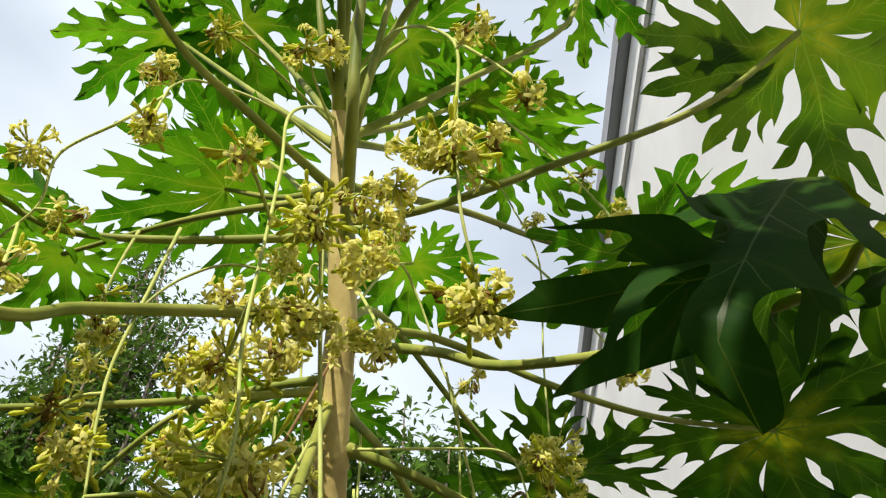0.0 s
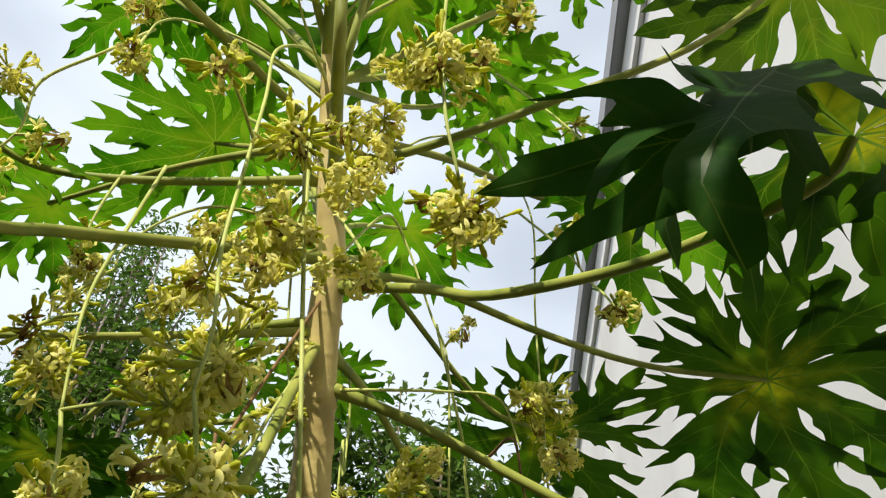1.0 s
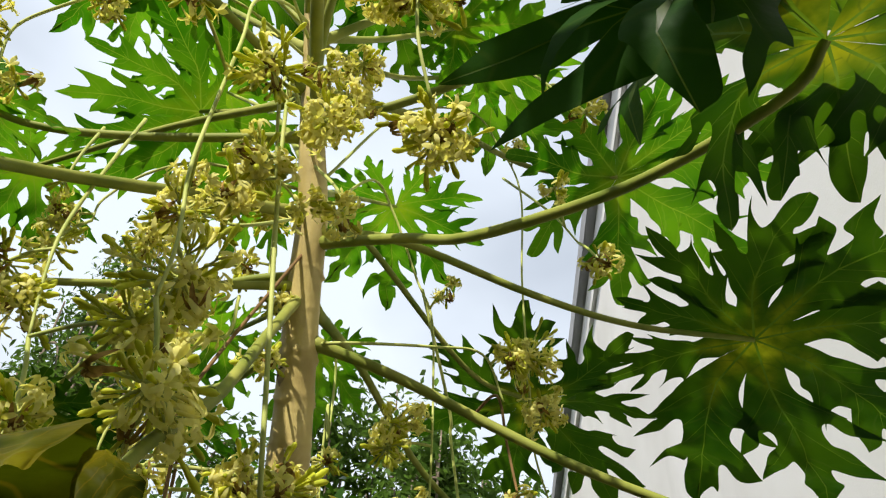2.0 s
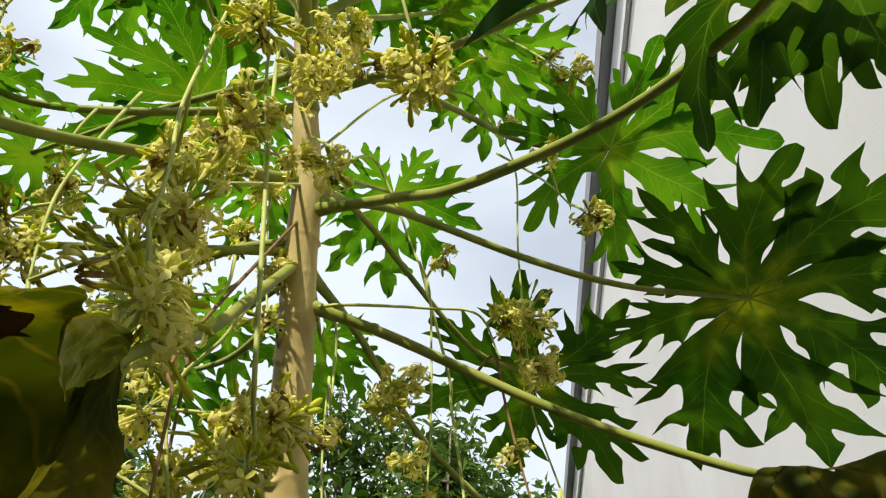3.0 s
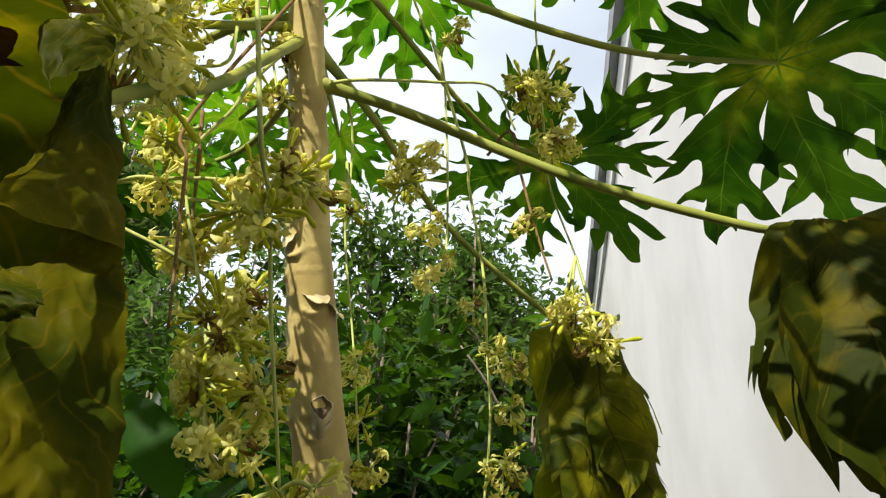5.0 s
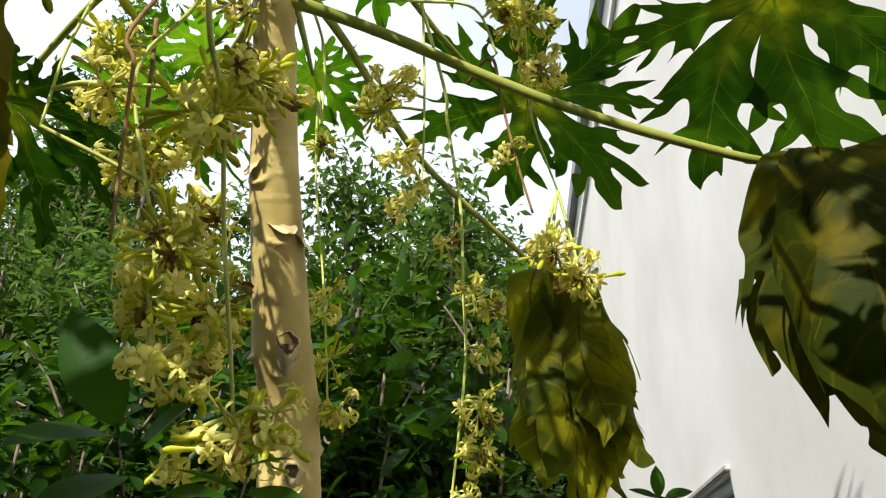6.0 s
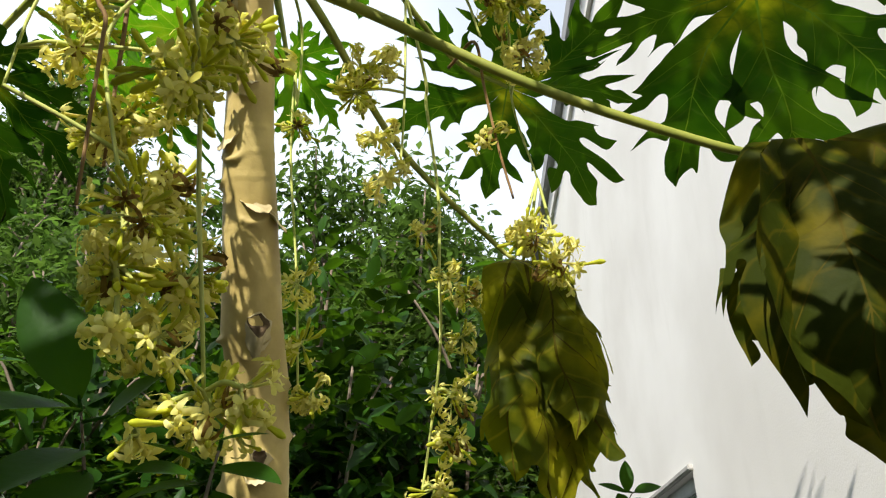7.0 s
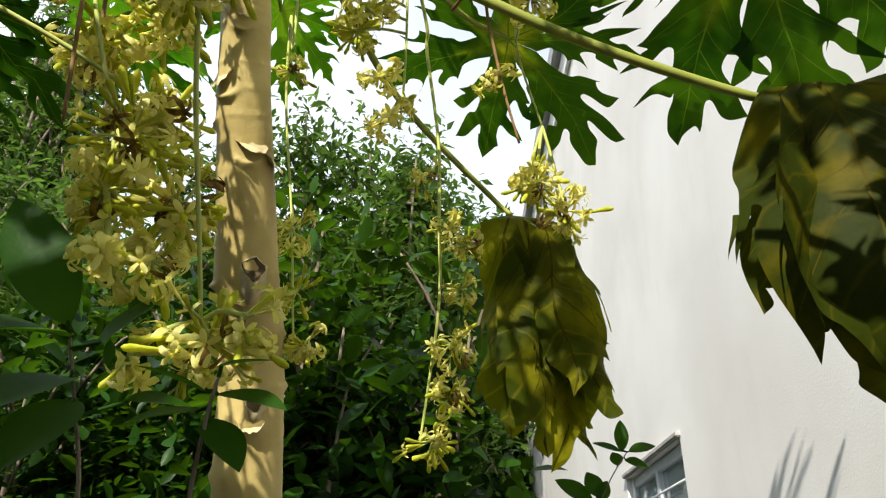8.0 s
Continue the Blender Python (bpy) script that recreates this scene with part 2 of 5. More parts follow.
def tube(path, radii, sides=8, cap=True):
    """Verts and faces of a round sweep along a path."""
    verts, faces = [], []
    t0 = (path[1] - path[0]).normalized()
    side = t0.orthogonal().normalized()
    for i, c in enumerate(path):
        t = (path[min(i + 1, len(path) - 1)] - path[max(i - 1, 0)]).normalized()
        side = (side - t * side.dot(t)).normalized()
        up = t.cross(side)
        for k in range(sides):
            a = 2 * math.pi * k / sides
            verts.append(c + (side * math.cos(a) + up * math.sin(a)) * radii[i])
    for i in range(len(path) - 1):
        for k in range(sides):
            k2 = (k + 1) % sides
            faces.append((i * sides + k, i * sides + k2, (i + 1) * sides + k2, (i + 1) * sides + k))
    if cap:
        faces.append(tuple(range(sides))[::-1])
        faces.append(tuple((len(path) - 1) * sides + k for k in range(sides)))
    return verts, faces


def joined(pieces):
    verts, faces = [], []
    for v, f in pieces:
        o = len(verts)
        verts += v
        faces += [tuple(i + o for i in q) for q in f]
    return verts, faces


def box(lo, hi, bevel=0.0):
    bm = bmesh.new()
    bmesh.ops.create_cube(bm, size=1)
    bmesh.ops.scale(bm, vec=Vector(hi) - Vector(lo), verts=bm.verts)
    bmesh.ops.translate(bm, vec=(Vector(hi) + Vector(lo)) / 2, verts=bm.verts)
    if bevel:
        bmesh.ops.bevel(bm, geom=bm.edges[:], offset=bevel, segments=2, affect="EDGES")
    return bm


def part(name, bm, material, parent=None, label=""):
    me = bpy.data.meshes.new(name)
    bm.to_mesh(me)
    bm.free()
    me.materials.append(material)
    ob = new(name, me)
    if parent is not None:
        ob.parent = parent
        ob.matrix_parent_inverse = Matrix.Translation(-parent.location)
    if label:
        tagged(ob, label)
    return ob


# ---- setting: ground and house ----
WALL_X, EAVE_Z = 1.2, 6.45
M_SOIL = plain_material("soil", (0.035, 0.03, 0.018), (0.075, 0.07, 0.035), 1.7, 0.95, (25.0, 0.6, 0.03))
ground_bm = bmesh.new()
bmesh.ops.create_grid(ground_bm, x_segments=60, y_segments=60, size=600)
for v in ground_bm.verts:
    v.co.z = 0.04 * noise.noise(v.co * 0.05)
ground = part("ground", ground_bm, M_SOIL)
tagged(ground, "bare brown garden soil with patches of weeds", "ground", kind="structure")

m, nodes, links, p, out = base_material("wall_plaster")
col, n1 = varied_colour(nodes, links, (0.79, 0.76, 0.715), (0.89, 0.865, 0.825), 1.1, 8.0, 0.35, 0.6)
co = nodes.new("ShaderNodeTexCoord")
run = nodes.new("ShaderNodeMapping")
run.inputs["Scale"].default_value = (1.0, 1.8, 0.6)
links.new(co.outputs["Object"], run.inputs["Vector"])
streak = nodes.new("ShaderNodeTexNoise")
streak.inputs["Scale"].default_value, streak.inputs["Detail"].default_value, streak.inputs["Roughness"].default_value = 1.3, 9.0, 0.62
links.new(run.outputs["Vector"], streak.inputs["Vector"])
dirt = nodes.new("ShaderNodeMapRange")
dirt.inputs["From Min"].default_value, dirt.inputs["From Max"].default_value, dirt.inputs["To Max"].default_value = 0.56, 0.74, 0.22
links.new(streak.outputs["Fac"], dirt.inputs["Value"])
col = mixed(nodes, links, dirt.outputs["Result"], col, (0.56, 0.53, 0.48))
links.new(col, p.inputs["Base Color"])
p.inputs["Roughness"].default_value = 0.9
co = nodes.new("ShaderNodeTexCoord")
fine = nodes.new("ShaderNodeTexNoise")
fine.inputs["Scale"].default_value, fine.inputs["Detail"].default_value = 130.0, 6.0
coarse = nodes.new("ShaderNodeTexNoise")
coarse.inputs["Scale"].default_value, coarse.inputs["Detail"].default_value = 3.0, 3.0
add = nodes.new("ShaderNodeMath")
add.operation = "ADD"
bump = nodes.new("ShaderNodeBump")
bump.inputs["Strength"].default_value, bump.inputs["Distance"].default_value = 0.16, 0.004
links.new(co.outputs["Object"], fine.inputs["Vector"])
links.new(co.outputs["Object"], coarse.inputs["Vector"])
links.new(fine.outputs["Fac"], add.inputs[0])
links.new(coarse.outputs["Fac"], add.inputs[1])
links.new(add.outputs["Value"], bump.inputs["Height"])
links.new(bump.outputs["Normal"], p.inputs["Normal"])
M_WALL = m
M_SOFFIT = plain_material("soffit_paint", (0.30, 0.30, 0.31), (0.40, 0.40, 0.41), 3.0, 0.8, (60.0, 0.3, 0.003))
M_FRAME = plain_material("window_frame_paint", (0.55, 0.58, 0.60), (0.68, 0.70, 0.71), 12.0, 0.45, (120.0, 0.2, 0.001))
M_CONCRETE = plain_material("ledge_concrete", (0.34, 0.33, 0.31), (0.50, 0.48, 0.45), 14.0, 0.9, (90.0, 0.5, 0.003))
m, nodes, links, p, out = base_material("window_glass")
p.inputs["Base Color"].default_value = (0.55, 0.62, 0.65, 1)
p.inputs["Roughness"].default_value = 0.04
p.inputs["Transmission Weight"].default_value = 0.6
p.inputs["IOR"].default_value = 1.45
M_GLASS = m
M_DARK = plain_material("room_shade", (0.03, 0.03, 0.035), (0.06, 0.06, 0.06), 2.0, 0.9, None)

house = thing("house", (WALL_X + 3, 6, 0), "two-storey house with a rough white plastered wall", "house")
WY0, WY1, WZ0, WZ1 = 3.849, 5.039, 1.270, 2.420
# wall with the window opening cut through it, as four butted pieces in one mesh
wall_bm = bmesh.new()
for lo, hi in (((WALL_X, -9, 0), (WALL_X + 0.22, WY0, EAVE_Z)), ((WALL_X, WY1, 0), (WALL_X + 0.22, 16, EAVE_Z)),
               ((WALL_X, WY0, 0), (WALL_X + 0.22, WY1, WZ0)), ((WALL_X, WY0, WZ1), (WALL_X + 0.22, WY1, EAVE_Z))):
    piece = box(lo, hi)
    tmp = bpy.data.meshes.new("tmp")
    piece.to_mesh(tmp)
    piece.free()
    wall_bm.from_mesh(tmp)
    bpy.data.meshes.remove(tmp)
part("wall", wall_bm, M_WALL, house, "rough white plaster wall with faint stains")
part("moulding", box((WALL_X - 0.035, -9, EAVE_Z - 0.30), (WALL_X - 0.002, 16, EAVE_Z - 0.002), 0.008), M_WALL, house, "white moulding band below the roof edge")
part("roof", box((WALL_X - 0.115, -9.2, EAVE_Z), (WALL_X + 7.5, 16.2, EAVE_Z + 0.22), 0.01), M_SOFFIT, house, "flat grey roof slab with a narrow overhang")
part("end_wall", box((WALL_X + 0.222, 15.75, 0), (WALL_X + 7, 15.98, EAVE_Z - 0.002)), M_WALL, house)
part("end_wall", box((WALL_X + 0.222, -8.98, 0), (WALL_X + 7, -8.75, EAVE_Z - 0.002)), M_WALL, house)
# near-black backing: the dimness of the room is put into its colour
part("room_backing", box((WALL_X + 1.6, WY0 - 1.5, 0), (WALL_X + 1.7, WY1 + 1.5, 3.2)), M_DARK, house)
window = part("window", box((WALL_X - 0.025, WY0 - 0.02, WZ1 + 0.003), (WALL_X + 0.1, WY1 + 0.02, WZ1 + 0.028), 0.005), M_CONCRETE, house, "grey painted casement window under a concrete ledge")
for k in range(3):
    y = WY0 + 0.03 + k * (WY1 - WY0 - 0.06) / 2
    part("window_frame", box((WALL_X + 0.03, y - 0.03, WZ0), (WALL_X + 0.09, y + 0.03, WZ1 - 0.002), 0.004), M_FRAME, window)
part("window_frame", box((WALL_X + 0.032, WY0 + 0.062, WZ1 - 0.06), (WALL_X + 0.088, WY1 - 0.062, WZ1 - 0.004), 0.004), M_FRAME, window)
part("window_frame", box((WALL_X + 0.032, WY0 + 0.062, WZ0 + 0.002), (WALL_X + 0.088, WY1 - 0.062, WZ0 + 0.06), 0.004), M_FRAME, window)
for k in range(2):
    y0 = WY0 + 0.062 + k * (WY1 - WY0 - 0.06) / 2
    y1 = y0 + (WY1 - WY0 - 0.06) / 2 - 0.064
    part("pane", box((WALL_X + 0.055, y0, WZ0 + 0.062), (WALL_X + 0.061, y1, WZ1 - 0.062)), M_GLASS, window)
for k in range(4):
    z = WZ1 - 0.18 - 0.14 * k
    v, f = tube([Vector((WALL_X + 0.015, WY0 + 0.03, z)), Vector((WALL_X + 0.015, WY1 - 0.03, z))], [0.006, 0.006], 8)
    mesh_object("window_bar", v, f, M_FRAME, window)

# unseen plain walls, added to close off sky light behind and beside the camera
M_LIGHT_BLOCK = plain_material("light_block_grey", (0.10, 0.105, 0.085), (0.22, 0.21, 0.17), 1.4, 0.95, (40.0, 0.5, 0.006))
for nm, lo, hi in (("light_block_south", (-5.0, -3.2, 0), (WALL_X - 0.004, -3.0, 4.2)), ("light_block_west", (-5.2, -3.2, 0), (-5.004, 5.5, 3.6))):
    tagged(part(nm, box(lo, hi, 0.01), M_LIGHT_BLOCK), "plain grey wall, unseen, added to block sky light", "wall", kind="structure")


# ---- papaya leaf, built lobe by lobe ----
from mathutils.geometry import delaunay_2d_cdt


def lobe_outline(length, half, r0, rng, cut=1.0, wide=1.0, throat=1.0):
    """One pinnately cut lobe along +x, from its first sinus round the tip to the other one; sharp tips, round sinuses."""
    halves = half if isinstance(half, tuple) else (half, half)

    def side(half):
        j = lambda a: a * (1 + rng.uniform(-0.07, 0.07))
        neck = throat * rng.uniform(0.85, 1.15)
        runs = [
            [(r0 * math.cos(half), r0 * math.sin(half)), (0.29, 0.075 * neck), (0.35, 0.105 * neck), (0.42, 0.19), (0.50, 0.285)],
            [None, (0.51, 0.235), (0.55, 0.258), (0.645, 0.33)],
            [None, (0.60, 0.225), (0.525, 0.115 * min(1.3, throat)), (0.55, 0.088 * min(1.3, throat)), (0.62, 0.125), (0.70, 0.195), (0.85, 0.265)],
            [None, (0.80, 0.170), (0.735, 0.092), (0.77, 0.068), (0.86, 0.086), (0.93, 0.06), (1.0, 0.0)],
        ]
        for run in runs:
            for i in range(1, len(run)):
                a, b = run[i]
                if 0 < i < len(run) - 1:
                    b += (1 - cut) * max(0.0, 0.30 - b) * (1.0 if a < 0.8 else 0.35)
                run[i] = (j(a) * length if a < 1 else length, j(b) * length * wide)
        pts = []
        for run in runs:
            if run[0] is None:
                run[0] = last
            last = run[-1]
            c = spline([(x, y, 0) for x, y in run], 5 * (len(run) - 1))
            pts += [(p.x, p.y) for p in c[(1 if pts else 0):]]
        return pts
    right = side(halves[0])
    left = [(x, -y) for x, y in side(halves[1])]
    return right + left[::-1][1:]


def lobe_patch(outline, L, radius, rng):
    """Triangles of one lobe from its outline: flat points, faces, and which faces are ribs."""
    pts = [Vector(q) for q in outline]
    n = len(pts)
    edges = [(i, (i + 1) % n) for i in range(n)]
    inner = [Vector((L * i / 12.0, 0)) for i in range(1, 12)]
    g = radius / 17
    for i in range(1, int(L / g)):
        for k in range(-5, 6):
            if k:
                inner.append(Vector((i * g + rng.uniform(-0.2, 0.2) * g, k * g + rng.uniform(-0.2, 0.2) * g)))
    # ribs: the lobe's midrib and its side veins, each a tapered strip of the blade
    ribs = [([(L * max(k, 0.12) / 8, 0.0) for k in range(9)], 0.0021 * radius / 0.35)]
    for s0, s1, v1 in ((0.26, 0.61, 0.30), (0.50, 0.82, 0.245), (0.40, 0.53, 0.095), (0.68, 0.78, 0.07)):
        for sg in (-1, 1):
            ribs.append(([(L * (s0 + (s1 - s0) * k / 3), sg * L * v1 * (k / 3) ** 1.15 + sg * 1e-4) for k in range(4)], 0.0007 * radius / 0.35))
    spans = []
    for run, wdt in ribs:
        ids = []
        for k, (x, y) in enumerate(run):
            x2, y2 = run[min(k + 1, len(run) - 1)]
            x1, y1 = run[max(k - 1, 0)]
            ln = math.hypot(x2 - x1, y2 - y1)
            nx, ny = -(y2 - y1) / ln, (x2 - x1) / ln
            w = wdt * (1 - 0.75 * k / (len(run) - 1))
            ids.append((n + len(inner), n + len(inner) + 1))
            inner += [Vector((x + nx * w, y + ny * w)), Vector((x - nx * w, y - ny * w))]
            if k:
                spans.append((run[k - 1], run[k], w * 1.25))
                edges += [(ids[-2][0], ids[-1][0]), (ids[-2][1], ids[-1][1])]
    vs, _, fs, _, _, _ = delaunay_2d_cdt(pts + inner, edges, [list(range(n))], 1, 1e-6)
    used = sorted({i for f in fs for i in f})
    remap = {u: i for i, u in enumerate(used)}
    slots = []
    for f in fs:
        cx, cy = sum(vs[i][0] for i in f) / len(f), sum(vs[i][1] for i in f) / len(f)
        rib = 0
        for (ax, ay), (bx, by), w in spans:
            ex, ey = bx - ax, by - ay
            q = max(0.0, min(1.0, ((cx - ax) * ex + (cy - ay) * ey) / (ex * ex + ey * ey)))
            if math.hypot(cx - ax - q * ex, cy - ay - q * ey) < w:
                rib = 1
                break
        slots.append(rib)
    return [vs[u] for u in used], [tuple(remap[i] for i in f) for f in fs], slots


def papaya_blade(radius, lobes, spread, droop, fold, crumple, rng, back=0.55, wide=0.80):
    """Verts, faces and slots of a palmate blade in its own frame: petiole at the origin, middle lobe along +x, upper face +z."""
    verts, faces, slots, uvs = [], [], [], []
    step = spread / (lobes - 1)
    r0 = 0.20 * radius
    seed = Vector((rng.uniform(0, 50), rng.uniform(0, 50), rng.uniform(0, 50)))

    def place(x, y, lob):
        r = math.hypot(x, y)
        th = math.atan2(y, x)
        v = -x * math.sin(lob["a"]) + y * math.cos(lob["a"])
        u = r / radius
        free = max(0.0, u - 0.2)
        phi = droop * u ** 1.4 * lob["k"]
        q = Vector((r * math.cos(phi / 2) * math.cos(th), r * math.cos(phi / 2) * math.sin(th), -r * math.sin(phi / 2)))
        q.z += fold * abs(v) * min(1.0, free * 3) - 0.04 * radius * min(1, free * 4) * math.cos(v / radius * 14) * 0.4
        w = noise.noise_vector(Vector((x, y, 0)) / radius * 3.2 + seed + Vector((0, 0, lob["n"] * 2.0 * free)))
        q += w * crumple * radius * (0.15 + u) * 0.5
        return q

    lobs = []
    for i in range(lobes):
        a = -spread / 2 + i * step
        size = radius * (back + (1 - back) * math.cos(a / 2) ** 1.5) * rng.uniform(0.92, 1.04)
        lobs.append(dict(a=a, len=size, k=rng.uniform(0.75, 1.25), n=i))
    for lob in lobs:
        L = lob["len"]
        outline = [(0.0, 0.0)] + lobe_outline(L, step / 2, r0, rng, 1.0, wide)
        flat, fs, ribs = lobe_patch(outline, L, radius, rng)
        o = len(verts)
        ca, sa = math.cos(lob["a"]), math.sin(lob["a"])
        for x, y in flat:
            verts.append(place(x * ca - y * sa, x * sa + y * ca, lob))
            uvs.append((x / L, y / L))
        faces += [tuple(o + i for i in f) for f in fs]
        slots += ribs
    return verts, faces, slots, uvs


TREE_BASE = Vector((-0.128, 1.800, 0.000))
papaya = thing("papaya_tree", TREE_BASE, "leaning papaya tree with deeply cut leaves and hanging cream flowers", "tree")


def papaya_leaf(centre, tip, up, radius, stalk, seed, lobes=9, spread=5.2, droop=0.5, fold=0.12, crumple=0.10, material=None, thick=0.0085, back=0.55, label=""):
    """A leaf: blade at centre with its middle lobe towards tip, upper face towards up; stalk: points from the trunk to the centre."""
    rng = random.Random(seed)
    c = Vector(centre)
    x = (Vector(tip) - c).normalized()
    z = Vector(up)
    z = (z - x * z.dot(x)).normalized()
    y = z.cross(x)
    verts, faces, slots, uvs = papaya_blade(radius, lobes, spread, droop, fold, crumple, rng, back)
    verts = [c + x * v.x + y * v.y + z * v.z for v in verts]
    leaf = mesh_object("leaf", verts, faces, [material or M_LEAF, M_VEIN_SHADED if material is M_LEAF_SHADED else M_VEIN], papaya, label, slots, uvs=uvs)
    if stalk:
        path = spline(list(stalk) + [centre], 26)
        n = len(path)
        rad = [thick * (1.0 - 0.45 * i / (n - 1) + 0.55 * math.exp(-i * 0.9)) for i in range(n)]
        v, f = tube(path, rad, 10)
        pet = mesh_object("petiole", v, f, M_PETIOLE, None)
        pet.parent = leaf
    return leaf


def lobed_leaf(centre, up, lobes, stalk, seed, material=None, thick=0.0085, wide=1.0, cup=0.15, web=0.2, crumple=0.02, cut=1.0, throat=1.3, label=""):
    """A leaf whose lobes droop each in its own way; lobes: (midrib points beyond the centre, width, the way its upper face ends up facing or None, its own cup or None)."""
    rng = random.Random(seed)
    c, n0 = Vector(centre), Vector(up).normalized()
    ex = n0.orthogonal().normalized()
    ey = n0.cross(ex)
    items = []
    for ctrl, w, face, own in lobes:
        path = spline([c] + [Vector(q) for q in ctrl], 40)
        at = [0.0]
        for k in range(40):
            at.append(at[-1] + (path[k + 1] - path[k]).length)
        d = path[6] - c
        items.append(dict(path=path, at=at, L=at[-1], a=math.atan2(d.dot(ey), d.dot(ex)), w=w, face=face, cup=cup if own is None else own))
    items.sort(key=lambda q: q["a"])
    mean = sum(q["L"] for q in items) / len(items)
    r0 = web * mean
    verts, faces, slots, uvs = [], [], [], []
    seedv = Vector((rng.uniform(0, 50), rng.uniform(0, 50), 0))
    for i, q in enumerate(items):
        nxt = (items[(i + 1) % len(items)]["a"] - q["a"]) % (2 * math.pi)
        prv = (q["a"] - items[i - 1]["a"]) % (2 * math.pi)
        L, path, at = q["L"], q["path"], q["at"]
        # the blade's upper side, carried along the midrib
        norms, n = [], n0.copy()
        for k in range(41):
            t = (path[min(k + 1, 40)] - path[max(k - 1, 0)]).normalized()
            n = (n - t * n.dot(t)).normalized()
            m = n
            if q["face"] is not None:
                m = n.lerp(Vector(q["face"]).normalized(), min(1.0, k / 16))
                m = (m - t * m.dot(t)).normalized()
            norms.append((t, m))
        outline = [(0.0, 0.0)] + lobe_outline(L, (min(0.55, nxt / 2), min(0.55, prv / 2)), r0, rng, cut, wide * q["w"], throat)
        flat, fs, ribs = lobe_patch(outline, L, mean, rng)
        o = len(verts)
        ca, sa = math.cos(q["a"]), math.sin(q["a"])
        for x, y in flat:
            s = max(0.0, min(L * 0.9999, x))
            k = max(1, next(k for k in range(1, 41) if at[k] >= s)) - 1
            f = (s - at[k]) / max(1e-9, at[k + 1] - at[k])
            t, m = norms[k][0].lerp(norms[k + 1][0], f), norms[k][1].lerp(norms[k + 1][1], f)
            lat = m.cross(t).normalized()
            u = math.hypot(x, y) / L
            curl = max(1e-3, abs(q["cup"])) * 6.0 / L
            p1 = path[k].lerp(path[k + 1], f) + lat * (math.sin(curl * y) / curl) + m * (math.copysign(1, q["cup"]) * (1 - math.cos(curl * y)) / curl)
            p0 = c + ex * (x * ca - y * sa) + ey * (x * sa + y * ca)
            g = max(0.0, min(1.0, (math.hypot(x, y) / r0 - 0.7) / 1.3))
            g = g * g * (3 - 2 * g)
            w1 = noise.noise_vector(Vector((x, y, i * 1.7)) / mean * 3.4 + seedv)
            w2 = noise.noise_vector(Vector((x, y, i * 1.7)) / mean * 9.0 + seedv)
            verts.append(p0.lerp(p1, g) + (w1 + w2 * 0.3) * crumple * mean * (0.2 + u) * g)
            uvs.append((x / L, y / L))
        faces += [tuple(o + k for k in f) for f in fs]
        slots += ribs
    leaf = mesh_object("leaf", verts, faces, [material or M_LEAF, {M_LEAF_SHADED: M_VEIN_SHADED, M_WILT_SHADED: M_VEIN_WILT, M_WILT_YELLOW: M_VEIN_WILT}.get(material, M_VEIN)], papaya, label, slots, uvs=uvs)
    path = spline(list(stalk) + [centre], 26)
    v, f = tube(path, [thick * (1.0 - 0.45 * i / 26 + 0.55 * math.exp(-i * 0.9)) for i in range(27)], 10)
    mesh_object("petiole", v, f, M_PETIOLE, None).parent = leaf
    return leaf


def fold_sheet(left, right, bulge, seed, rows=60, cols=36, rib=(0.5, 0.5), crumple=0.006, teeth=0.0, count=3.5):
    """One fold of a limp blade between two hanging edges, swelling towards the front, with scalloped margins."""
    vs, fs, uvs = [], [], []
    a, b = spline(left, rows), spline(right, rows)
    for i in range(rows + 1):
        v = i / rows
        across = (b[i] - a[i])
        cut_a = teeth * (abs(math.sin(math.pi * (count * v + 0.37 * seed))) ** 0.8 - 0.6)
        cut_b = teeth * (abs(math.sin(math.pi * (count * v + 0.71 * seed))) ** 0.8 - 0.6)
        unit = across.normalized() if across.length > 1e-6 else Vector((1, 0, 0))
        for k in range(cols + 1):
            u = k / cols
            wavy = 0.30 * noise.noise(Vector((v * 3, seed, u * 1.5)))
            q = a[i].lerp(b[i], u) + unit * (cut_b * max(0.0, u / 0.3 - 2.333) - cut_a * max(0.0, 1 - u / 0.3)) + Vector((0, -1, 0)) * (bulge * (math.sin(math.pi * u) ** 0.7 + wavy + 0.10 * math.sin(u * 11 + seed + 2 * v)) * across.length)
            w = noise.noise_vector(Vector((u * 4.0, v * 7.0, seed)))
            w2 = noise.noise_vector(Vector((u * 12, v * 20.0, seed)))
            vs.append(q + w * crumple + w2 * crumple * 0.3)
            uvs.append((v * 0.9 + 0.08, (u - rib[0] - (rib[1] - rib[0]) * v) * 0.6))
    for i in range(rows):
        for k in range(cols):
            n = i * (cols + 1) + k
            fs.append((n, n + 1, n + cols + 2, n + cols + 1))
    return vs, fs, uvs


